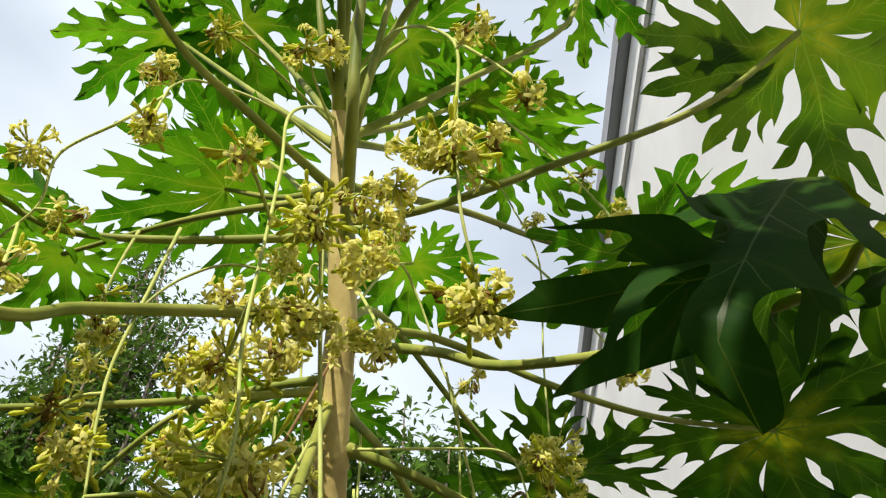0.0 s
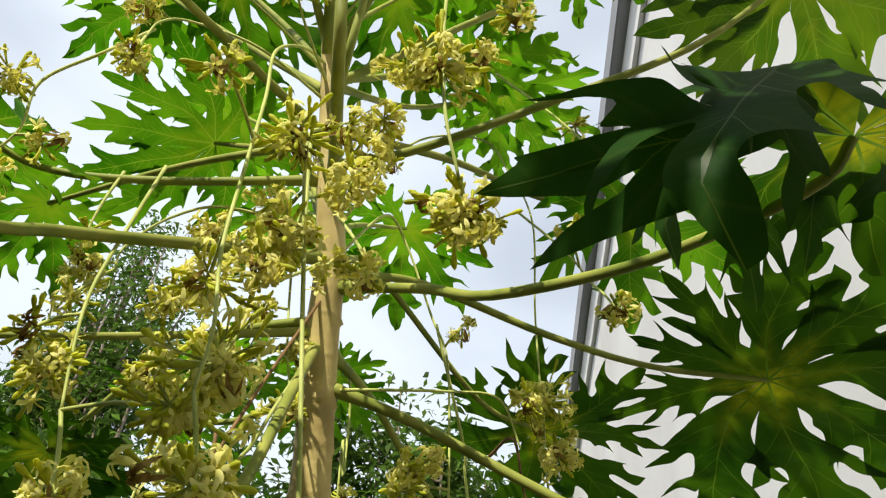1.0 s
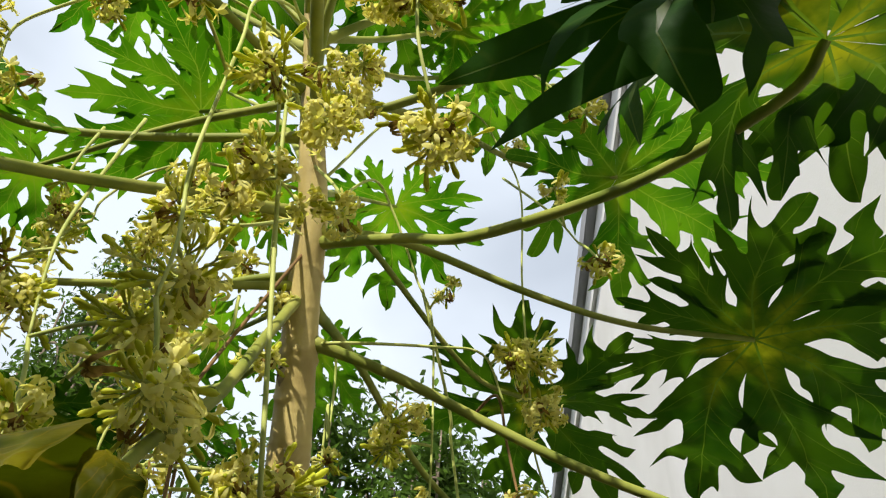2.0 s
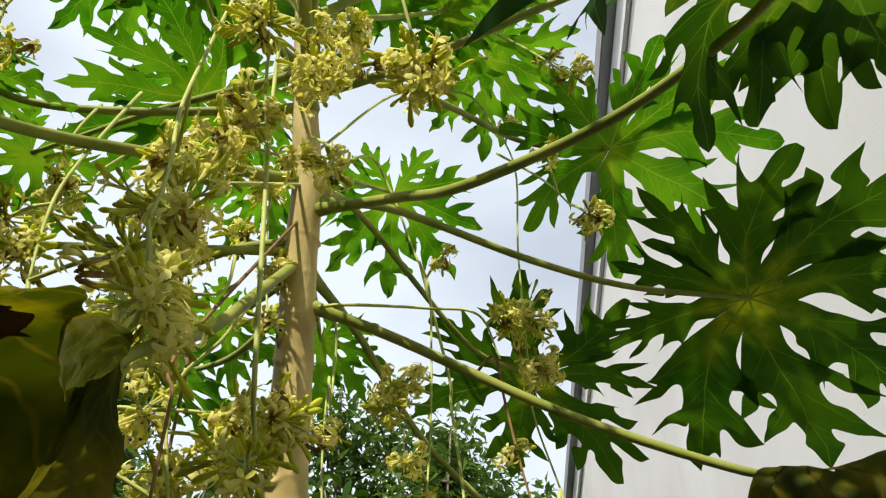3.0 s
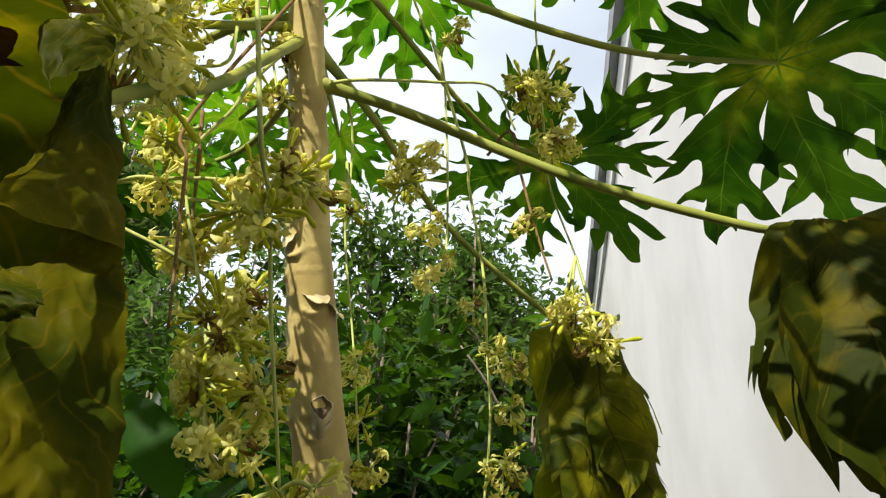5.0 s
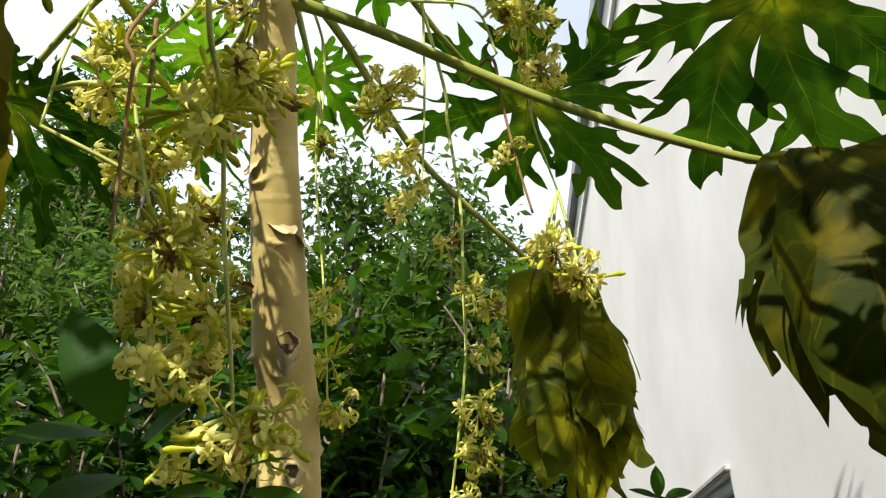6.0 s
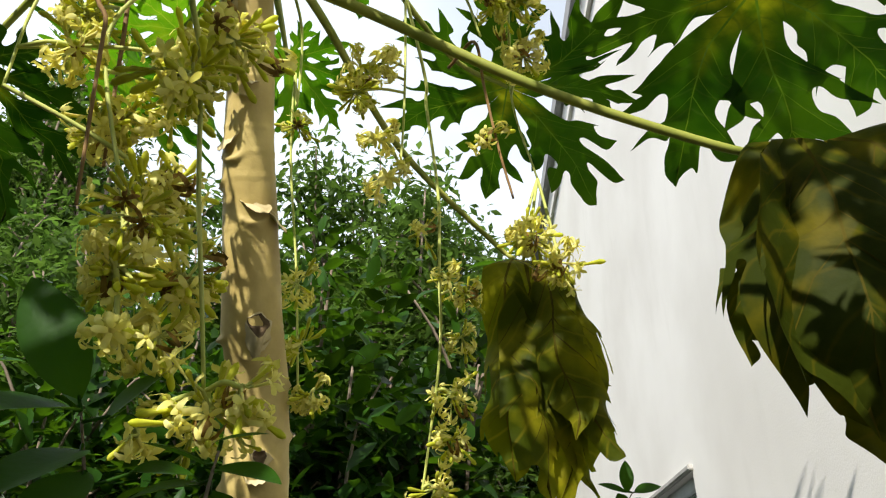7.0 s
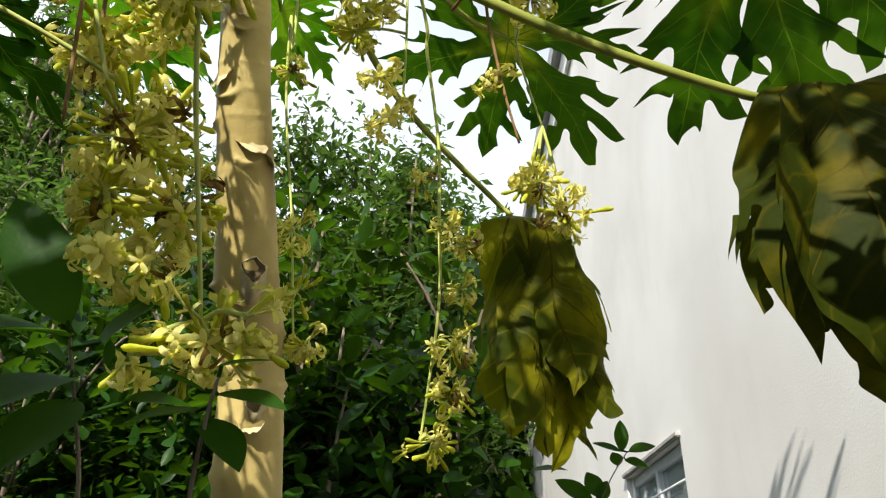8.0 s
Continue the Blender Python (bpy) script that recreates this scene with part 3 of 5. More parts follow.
def wilted_leaf(sheets, stalk, thick, label, material, dead=()):
    """A leaf gone limp: its lobes hang as overlapping folds; stalk: points from the trunk to the blade; dead: which folds have dried brown."""
    pieces, uvs, slots = [], [], []
    for i, (vs, fs, uv) in enumerate(sheets):
        pieces.append((vs, fs))
        uvs += uv
        slots += [int(i in dead)] * len(fs)
    v, f = joined(pieces)
    leaf = mesh_object("leaf", v, f, [material, M_DRY_LEAF], papaya, label, slots, uvs=uvs)
    path = spline(stalk, 26)
    v, f = tube(path, [thick * (1.0 - 0.45 * i / 26 + 0.5 * math.exp(-i * 0.9)) for i in range(27)], 10)
    mesh_object("petiole", v, f, M_PETIOLE, None).parent = leaf
    return leaf


# ---- papaya trunk with leaf scars ----
TRUNK = [Vector(q) for q in ((-0.128, 1.800, 0.000), (-0.128, 1.720, 0.700), (-0.118, 1.408, 1.853), (-0.117, 1.273, 2.112), (-0.118, 1.171, 2.309), (-0.113, 1.120, 2.408), (-0.108, 1.022, 2.596), (-0.101, 0.962, 2.711), (-0.110, 0.895, 2.839), (-0.119, 0.809, 3.005), (-0.127, 0.754, 3.112))]
trunk_path = spline(TRUNK, 560)


def trunk_radius(z):
    return float(np.interp(z, (0.0, 1.5, 2.1, 2.42, 2.7, 3.15), (0.075, 0.052, 0.041, 0.030, 0.026, 0.012)))


# nodes: height, bearing (0 faces the camera's side, positive to its right), half-width of the scar in radians
NODES = [(2.08, 18, 0.75), (2.225, 24, 0.8), (2.30, -30, 0.8), (2.375, 12, 0.7), (2.455, -32, 0.8), (2.52, 22, 0.7), (2.00, -25, 0.9), (1.93, 20, 0.9), (1.86, -50, 0.9), (1.78, 40, 0.9)]
rng = random.Random(4)
z_low = 0.1
while z_low < 1.75:
    NODES.append((z_low, rng.uniform(-180, 180), 0.9))
    z_low += rng.uniform(0.03, 0.06)
for k in range(14):
    NODES.append((1.85 + k * 0.06, rng.uniform(80, 280), 0.9))
sides = 56
v, f = tube(trunk_path, [1.0] * len(trunk_path), sides)
verts = []
for i, c in enumerate(trunk_path):
    r = trunk_radius(c.z)
    near = [n for n in NODES if abs(n[0] - c.z) < 0.05]
    for k in range(sides):
        d = v[i * sides + k] - c
        ang = math.atan2(d.x, -d.y)
        h = 0.035 * noise.noise(Vector((d.x * 1.6, d.y * 1.6, c.z * 3.0))) + 0.012 * noise.noise(Vector((d.x * 4, d.y * 4, c.z * 26.0)))
        for zn, bn, wn_ in near:
            da = (ang - radians(bn) + math.pi) % (2 * math.pi) - math.pi
            if abs(da) < wn_:
                edge = zn - 0.012 * (1 - (da / wn_) ** 2)
                up = c.z - edge
                h += 0.11 * (1 - (da / wn_) ** 2) * (math.exp(-(up / 0.0035) ** 2) + (math.exp(-up / 0.016) if up > 0 else 0) * 0.75)
            else:
                h += 0.022 * math.exp(-((c.z - zn) / 0.003) ** 2)
        verts.append(c + d * r * (1 + h))
trunk = mesh_object("trunk", verts, f, M_BARK, papaya, "smooth tan trunk ringed with old leaf scars")


def trunk_at(z):
    return min(trunk_path, key=lambda q: abs(q.z - z))


def leaf_scar(z, angle, size=0.02):
    """A raised, torn leaf scar with a pointed lower lip on the trunk; angle 0 faces the camera's side, positive to its right."""
    c = trunk_at(z)
    a = radians(angle) - math.pi / 2
    out = Vector((math.cos(a), math.sin(a), 0))
    side = Vector((-math.sin(a), math.cos(a), 0))
    up = (TRUNK[-1] - TRUNK[0]).normalized()
    r = trunk_radius(z)
    rg = random.Random(int(z * 1000))
    rings = [(1.40, -0.12), (1.12, 0.30), (0.88, 0.85), (0.66, 0.95), (0.46, 0.62), (0.15, 0.50)]
    vs, fs = [], []
    for rr, h in rings:
        for k in range(14):
            t = 2 * math.pi * k / 14
            w = rr * size * rg.uniform(0.74, 1.22)
            low = max(0.0, -math.sin(t))
            px, pz = math.cos(t) * w * (1 - 0.35 * low), math.sin(t) * w * (0.85 + 0.85 * low)
            sink = r - math.sqrt(max(r * r - px * px, 0.0))
            vs.append(c + out * (r * 0.985 - sink + h * size * (0.6 + 0.35 * low)) + side * px + up * pz)
    for i in range(len(rings) - 1):
        for k in range(14):
            k2 = (k + 1) % 14
            fs.append((i * 14 + k, i * 14 + k2, (i + 1) * 14 + k2, (i + 1) * 14 + k))
    fs.append(tuple((len(rings) - 1) * 14 + k for k in range(14)))
    ob = mesh_object("leaf_scar", vs, fs, [M_SCAR, M_PITH], None, "torn pale leaf scar round dried brown pith", [0] * (14 * 3) + [1] * (len(fs) - 14 * 3))
    ob.parent = trunk
    return ob


def bark_flap(z, angle, wide, tall, lift, seed):
    """A papery piece of leaf base that stands off the trunk, curled at its torn edge."""
    rg = random.Random(seed)
    c = trunk_at(z)
    r = trunk_radius(z)
    up = (trunk_at(z + 0.1) - trunk_at(z - 0.1)).normalized()
    vs, fs = [], []
    for i in range(8):
        u = i / 7
        for k in range(9):
            w = (k / 8 - 0.5) * 2
            a = radians(angle) + w * wide / r * 0.5 * (1 - 0.35 * u * u) - math.pi / 2
            out = Vector((math.cos(a), math.sin(a), 0))
            torn = 0.25 * noise.noise(Vector((w * 2.2, seed, 0)))
            vs.append(c + out * (r * 1.02 + lift * u ** 1.6 * (1 - 0.3 * w * w) + 0.002 * noise.noise(Vector((w * 3, u * 3, seed)))) - up * tall * u * (1 - 0.45 * w * w + torn))
    for i in range(7):
        for k in range(8):
            b = i * 9 + k
            fs.append((b, b + 1, b + 10, b + 9))
    ob = mesh_object("bark_flap", vs, fs, M_SCAR, None, "papery torn leaf base")
    ob.parent = trunk
    return ob


# ---- flowers ----
def lathe(profile, sides=6):
    vs, fs = [], []
    for r, z in profile:
        for k in range(sides):
            a = 2 * math.pi * k / sides
            vs.append(Vector((r * math.cos(a), r * math.sin(a), z)))
    for i in range(len(profile) - 1):
        for k in range(sides):
            k2 = (k + 1) % sides
            fs.append((i * sides + k, i * sides + k2, (i + 1) * sides + k2, (i + 1) * sides + k))
    return vs, fs


def flower_mesh(curl, length, material=None):
    vs, fs = lathe([(0.0012, 0), (0.0019, 0.003), (0.0017, 0.008), (0.0021, length * 0.8), (0.0036, length)], 6)
    for k in range(5):
        a = 2 * math.pi * k / 5 + 0.1
        d, s = Vector((math.cos(a), math.sin(a), 0)), Vector((-math.sin(a), math.cos(a), 0))
        o = len(vs)
        for u, w, h in ((0.0, 0.0018, 0.0), (0.25, 0.0027, 0.0028), (0.60, 0.0033, 0.0024 - curl * 0.4), (0.88, 0.0024, -curl), (1.0, 0.0005, -curl * 1.5)):
            c = d * (0.0022 + 0.0138 * u) + Vector((0, 0, length + h))
            twist = Vector((0, 0, 0.0016))
            vs += [c - s * w - twist * (u > 0), c + Vector((0, 0, 0.0010)), c + s * w + twist * (u > 0)]
        for i in range(4):
            b = o + i * 3
            fs += [(b, b + 1, b + 4, b + 3), (b + 1, b + 2, b + 5, b + 4)]
    me = bpy.data.meshes.new("flower")
    me.from_pydata([tuple(q) for q in vs], [], fs)
    me.materials.append(material or M_FLOWER)
    me.polygons.foreach_set("use_smooth", [True] * len(me.polygons))
    return me


def bud_mesh(length, width, bend):
    prof = [(0.0010, 0), (0.46 * width, 0.06), (0.52 * width, 0.22), (0.62 * width, 0.45), (0.86 * width, 0.66), (width, 0.80), (0.74 * width, 0.93), (0.0003, 1.0)]
    vs, fs = lathe([(r, u * length) for r, u in prof], 7)
    for q in vs:
        q.x += bend * (q.z / length) ** 2
    me = bpy.data.meshes.new("bud")
    me.from_pydata([tuple(q) for q in vs], [], fs)
    me.materials.append(M_BUD)
    me.polygons.foreach_set("use_smooth", [True] * len(me.polygons))
    return me


FLOWERS = [flower_mesh(0.002, 0.019), flower_mesh(0.005, 0.022), flower_mesh(0.008, 0.020), flower_mesh(-0.004, 0.021)]
WITHERED = [flower_mesh(0.013, 0.013, M_WITHERED), flower_mesh(0.016, 0.016, M_WITHERED)]
BUDS = [bud_mesh(0.031, 0.0031, 0.003), bud_mesh(0.027, 0.0029, -0.002), bud_mesh(0.022, 0.0027, 0.004), bud_mesh(0.016, 0.0023, 0.0), bud_mesh(0.011, 0.0018, 0.001)]


def aim(place, way, spin, size):
    q = way.to_track_quat("Z", "Y")
    return Matrix.LocRotScale(place, q @ Euler((0, 0, spin)).to_quaternion(), (size, size, size))


def flower_cluster(spray, centre, radius, count, open_share, rng, axis=(0, 0, -1)):
    """Short forked branchlets round a node, each ending in buds and star-shaped flowers."""
    centre, axis = Vector(centre), Vector(axis).normalized()
    count = int(count * 1.55)
    forks = max(3, count // 5)
    left = count
    for i in range(forks):
        z = 1 - 2 * (i + 0.5) / forks
        a = i * 2.399963 + rng.uniform(-0.4, 0.4)
        d = Vector((math.sqrt(1 - z * z) * math.cos(a), math.sqrt(1 - z * z) * math.sin(a), z))
        d = (d + axis * 0.25).normalized()
        reach = max(0.006, radius * rng.uniform(0.25, 0.80) - 0.018)
        mid = centre + d * reach * 0.55 + Vector(rng.uniform(-0.003, 0.003) for _ in range(3))
        end = centre + d * reach + Vector((0, 0, -0.003))
        pieces = [tube(spline([centre, mid, end], 4), [0.0017, 0.0015, 0.0013, 0.0012, 0.0011], 5, False)]
        here = min(left, rng.choice((4, 5, 5, 6)))
        left -= here
        for k in range(here):
            w = (d * 1.2 + Vector(rng.uniform(-0.6, 0.6) for _ in range(3))).normalized()
            start = centre.lerp(end, rng.uniform(0.15, 1.0)) if k else end
            if rng.random() < 0.035:
                me, size, nm = rng.choice(WITHERED), rng.uniform(0.6, 0.85), "withered_flower"
                w = (w + Vector((0, 0, -0.8))).normalized()
            elif rng.random() < open_share * 1.1:
                me, size, nm = rng.choice(FLOWERS), rng.uniform(0.62, 0.88), "flower"
            else:
                me, size, nm = rng.choice(BUDS), rng.uniform(0.8, 1.2), "bud"
            foot = start + w * rng.uniform(0.002, 0.007)
            pieces.append(tube([start, foot], [0.0011, 0.0010], 4, False))
            ob = new(nm, me)
            ob.parent = spray
            ob.matrix_basis = aim(foot, w, rng.uniform(0, 6.28), size)
        v, f = joined(pieces)
        mesh_object("branchlet", v, f, M_STALK, None).parent = spray


def flower_spray(path, clusters, seed, thick=0.0030, dried=False, label=""):
    """A hanging flower stalk through path, with clusters (centre, radius, count, share of open flowers)."""
    rg = random.Random(seed)
    pts = spline(path, 6 * (len(path) - 1) + 4)
    n = len(pts)
    v, f = tube(pts, [thick * (1 - 0.45 * i / (n - 1)) for i in range(n)], 8)
    spray = mesh_object("flower_spray", v, f, M_DEAD if dried else M_STALK, papaya, label)
    for centre, radius, count, share in clusters:
        c = Vector(centre)
        near = min(pts, key=lambda q: (q - c).length)
        if (near - c).length > 0.012:
            v, f = tube(spline([near, near.lerp(c, 0.5) + Vector((0, 0, 0.006)), c], 6), [0.0024] * 7, 6, False)
            mesh_object("side_stalk", v, f, M_STALK, None).parent = spray
        flower_cluster(spray, c, radius, count, share, rg)
    return spray


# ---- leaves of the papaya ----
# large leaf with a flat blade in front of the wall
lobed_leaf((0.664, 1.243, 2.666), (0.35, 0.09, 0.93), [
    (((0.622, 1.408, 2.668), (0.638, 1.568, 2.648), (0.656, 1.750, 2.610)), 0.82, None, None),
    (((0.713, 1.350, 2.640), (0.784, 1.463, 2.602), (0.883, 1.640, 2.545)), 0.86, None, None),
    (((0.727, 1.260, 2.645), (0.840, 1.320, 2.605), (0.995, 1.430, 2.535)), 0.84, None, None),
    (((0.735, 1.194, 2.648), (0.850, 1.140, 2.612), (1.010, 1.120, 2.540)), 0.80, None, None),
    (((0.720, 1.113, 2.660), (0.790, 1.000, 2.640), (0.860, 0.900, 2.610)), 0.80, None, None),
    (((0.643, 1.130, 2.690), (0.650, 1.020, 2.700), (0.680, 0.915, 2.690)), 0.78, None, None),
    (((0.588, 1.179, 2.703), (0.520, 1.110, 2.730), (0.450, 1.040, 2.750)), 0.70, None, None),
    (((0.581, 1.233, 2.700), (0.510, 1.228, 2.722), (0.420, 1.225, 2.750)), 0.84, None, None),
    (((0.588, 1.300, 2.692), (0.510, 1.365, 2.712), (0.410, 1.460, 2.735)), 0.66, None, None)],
    [(-0.086, 0.977, 2.682), (0.031, 1.060, 2.752), (0.268, 1.150, 2.699), (0.448, 1.200, 2.667)], 11, M_LEAF_SHADED, crumple=0.035, cup=0.10, wide=1.0, throat=1.35, web=0.21, label="broad green papaya leaf seen from below against the wall")
# high leaf over the wall
lobed_leaf((0.678, 0.660, 3.066), (-0.12, 0.456, 0.88), [
    (((0.609, 0.709, 3.035), (0.532, 0.710, 3.020), (0.409, 0.723, 2.994)), 0.72, None, None),
    (((0.627, 0.737, 3.022), (0.576, 0.778, 2.992), (0.523, 0.829, 2.954)), 0.85, None, None),
    (((0.721, 0.750, 3.025), (0.753, 0.830, 2.995), (0.783, 0.938, 2.880)), 0.85, None, None),
    (((0.774, 0.706, 3.055), (0.878, 0.740, 3.045), (0.987, 0.792, 3.000)), 0.85, None, None),
    (((0.606, 0.675, 3.052), (0.500, 0.650, 3.044), (0.386, 0.628, 3.020)), 0.72, None, None),
    (((0.657, 0.607, 3.088), (0.622, 0.525, 3.110), (0.568, 0.438, 3.110)), 0.85, None, None),
    (((0.766, 0.640, 3.080), (0.846, 0.591, 3.090), (0.954, 0.546, 3.070)), 0.85, None, None),
    (((0.700, 0.590, 3.095), (0.730, 0.500, 3.115), (0.770, 0.400, 3.110)), 0.85, None, None)],
    [(-0.102, 0.883, 2.862), (0.050, 0.830, 2.833), (0.272, 0.760, 2.857), (0.496, 0.700, 2.914)], 12, M_LEAF_YELLOWING, cup=0.12, wide=1.02, throat=1.35, label="yellow-green papaya leaf lit through by the sun")
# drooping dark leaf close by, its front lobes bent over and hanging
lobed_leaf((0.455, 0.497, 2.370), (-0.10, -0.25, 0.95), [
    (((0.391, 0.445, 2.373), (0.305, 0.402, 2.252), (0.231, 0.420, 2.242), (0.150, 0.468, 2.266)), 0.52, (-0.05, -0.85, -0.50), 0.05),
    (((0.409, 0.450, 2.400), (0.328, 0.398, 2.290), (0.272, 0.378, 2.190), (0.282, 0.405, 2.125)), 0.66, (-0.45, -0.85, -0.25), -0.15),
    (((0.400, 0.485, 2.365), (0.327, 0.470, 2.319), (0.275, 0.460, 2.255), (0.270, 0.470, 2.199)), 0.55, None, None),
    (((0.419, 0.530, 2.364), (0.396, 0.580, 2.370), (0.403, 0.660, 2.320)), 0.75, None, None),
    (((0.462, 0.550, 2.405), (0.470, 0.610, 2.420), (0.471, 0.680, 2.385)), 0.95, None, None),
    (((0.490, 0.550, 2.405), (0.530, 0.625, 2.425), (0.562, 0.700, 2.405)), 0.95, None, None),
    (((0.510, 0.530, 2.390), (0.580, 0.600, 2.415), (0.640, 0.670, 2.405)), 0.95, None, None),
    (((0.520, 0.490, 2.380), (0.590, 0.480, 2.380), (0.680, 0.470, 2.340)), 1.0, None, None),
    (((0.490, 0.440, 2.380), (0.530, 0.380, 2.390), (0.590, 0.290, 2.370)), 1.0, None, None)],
    [(-0.089, 0.984, 2.669), (0.061, 0.905, 2.590), (0.152, 0.825, 2.500), (0.283, 0.715, 2.430), (0.365, 0.640, 2.400), (0.436, 0.540, 2.361)], 13, M_LEAF_SHADED, cup=0.16, crumple=0.03, throat=1.3, label="dark green papaya leaf with drooping lobes")
# leaf behind, high, beside the wall
lobed_leaf((0.481, 1.200, 3.097), (0.0, 0.2, 1.0), [
    (((0.604, 1.173, 3.102), (0.702, 1.175, 3.102), (0.853, 1.196, 3.080)), 0.80, None, None),
    (((0.585, 1.265, 3.084), (0.665, 1.313, 3.074), (0.803, 1.399, 3.040)), 0.80, None, None),
    (((0.490, 1.286, 3.080), (0.500, 1.388, 3.059), (0.518, 1.537, 3.010)), 0.80, None, None),
    (((0.418, 1.238, 3.089), (0.354, 1.289, 3.079), (0.293, 1.383, 3.040)), 0.80, None, None),
    (((0.405, 1.190, 3.099), (0.318, 1.157, 3.106), (0.231, 1.130, 3.100)), 0.80, None, None),
    (((0.430, 1.134, 3.110), (0.380, 1.067, 3.124), (0.321, 1.002, 3.120)), 0.80, None, None),
    (((0.504, 1.119, 3.109), (0.537, 1.040, 3.121), (0.568, 0.942, 3.120)), 0.80, None, None),
    (((0.564, 1.132, 3.111), (0.646, 1.069, 3.119), (0.744, 1.007, 3.110)), 0.80, None, None)],
    [(-0.111, 0.851, 2.925), (0.095, 1.000, 3.027), (0.295, 1.200, 3.141)], 14, cup=0.15, label="sunlit green papaya leaf beside the wall")
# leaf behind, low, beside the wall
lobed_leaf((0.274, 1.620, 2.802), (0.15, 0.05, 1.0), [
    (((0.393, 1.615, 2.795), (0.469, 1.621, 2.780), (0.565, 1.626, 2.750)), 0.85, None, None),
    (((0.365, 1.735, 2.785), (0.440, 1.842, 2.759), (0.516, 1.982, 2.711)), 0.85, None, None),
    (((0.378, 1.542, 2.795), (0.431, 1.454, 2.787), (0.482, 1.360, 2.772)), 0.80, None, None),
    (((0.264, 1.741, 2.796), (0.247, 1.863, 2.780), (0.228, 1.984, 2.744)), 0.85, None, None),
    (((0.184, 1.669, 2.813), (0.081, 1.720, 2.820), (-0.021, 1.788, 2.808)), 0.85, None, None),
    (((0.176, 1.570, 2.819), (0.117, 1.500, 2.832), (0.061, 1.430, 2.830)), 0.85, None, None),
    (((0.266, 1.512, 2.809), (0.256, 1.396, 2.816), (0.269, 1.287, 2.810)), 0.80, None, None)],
    [(-0.098, 0.962, 2.711), (-0.067, 1.200, 2.912), (0.136, 1.500, 2.805)], 15, M_LEAF_SHADED, cup=0.15, label="dark green papaya leaf hanging behind the flower sprays")
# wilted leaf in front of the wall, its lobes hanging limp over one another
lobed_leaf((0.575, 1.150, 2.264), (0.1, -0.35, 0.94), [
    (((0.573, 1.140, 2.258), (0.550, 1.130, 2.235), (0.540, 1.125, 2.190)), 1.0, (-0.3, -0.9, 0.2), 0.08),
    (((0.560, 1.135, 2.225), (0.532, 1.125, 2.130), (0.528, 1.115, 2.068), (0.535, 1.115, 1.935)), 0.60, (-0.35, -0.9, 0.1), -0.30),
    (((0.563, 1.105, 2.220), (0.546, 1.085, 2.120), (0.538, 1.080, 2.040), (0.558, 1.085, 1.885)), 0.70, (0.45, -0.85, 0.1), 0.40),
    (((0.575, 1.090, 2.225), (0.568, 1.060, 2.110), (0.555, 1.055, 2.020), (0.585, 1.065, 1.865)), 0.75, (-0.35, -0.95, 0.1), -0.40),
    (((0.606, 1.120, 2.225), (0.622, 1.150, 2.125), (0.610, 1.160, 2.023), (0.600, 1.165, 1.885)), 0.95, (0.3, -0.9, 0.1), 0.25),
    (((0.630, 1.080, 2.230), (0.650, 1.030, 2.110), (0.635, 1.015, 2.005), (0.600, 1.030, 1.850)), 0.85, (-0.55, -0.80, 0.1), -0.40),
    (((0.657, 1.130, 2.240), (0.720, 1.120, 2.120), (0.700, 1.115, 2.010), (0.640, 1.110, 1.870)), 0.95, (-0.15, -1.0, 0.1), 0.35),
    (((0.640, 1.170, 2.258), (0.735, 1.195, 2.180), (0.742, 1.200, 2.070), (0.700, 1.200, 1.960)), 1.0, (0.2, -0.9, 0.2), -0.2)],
    [(-0.096, 1.058, 2.527), (0.039, 1.100, 2.488), (0.286, 1.130, 2.359), (0.510, 1.150, 2.272)], 21, M_WILT_SHADED, 0.0095, web=0.16, crumple=0.07, cut=0.35, throat=2.2, label="wilted olive and yellow papaya leaf hanging limp")
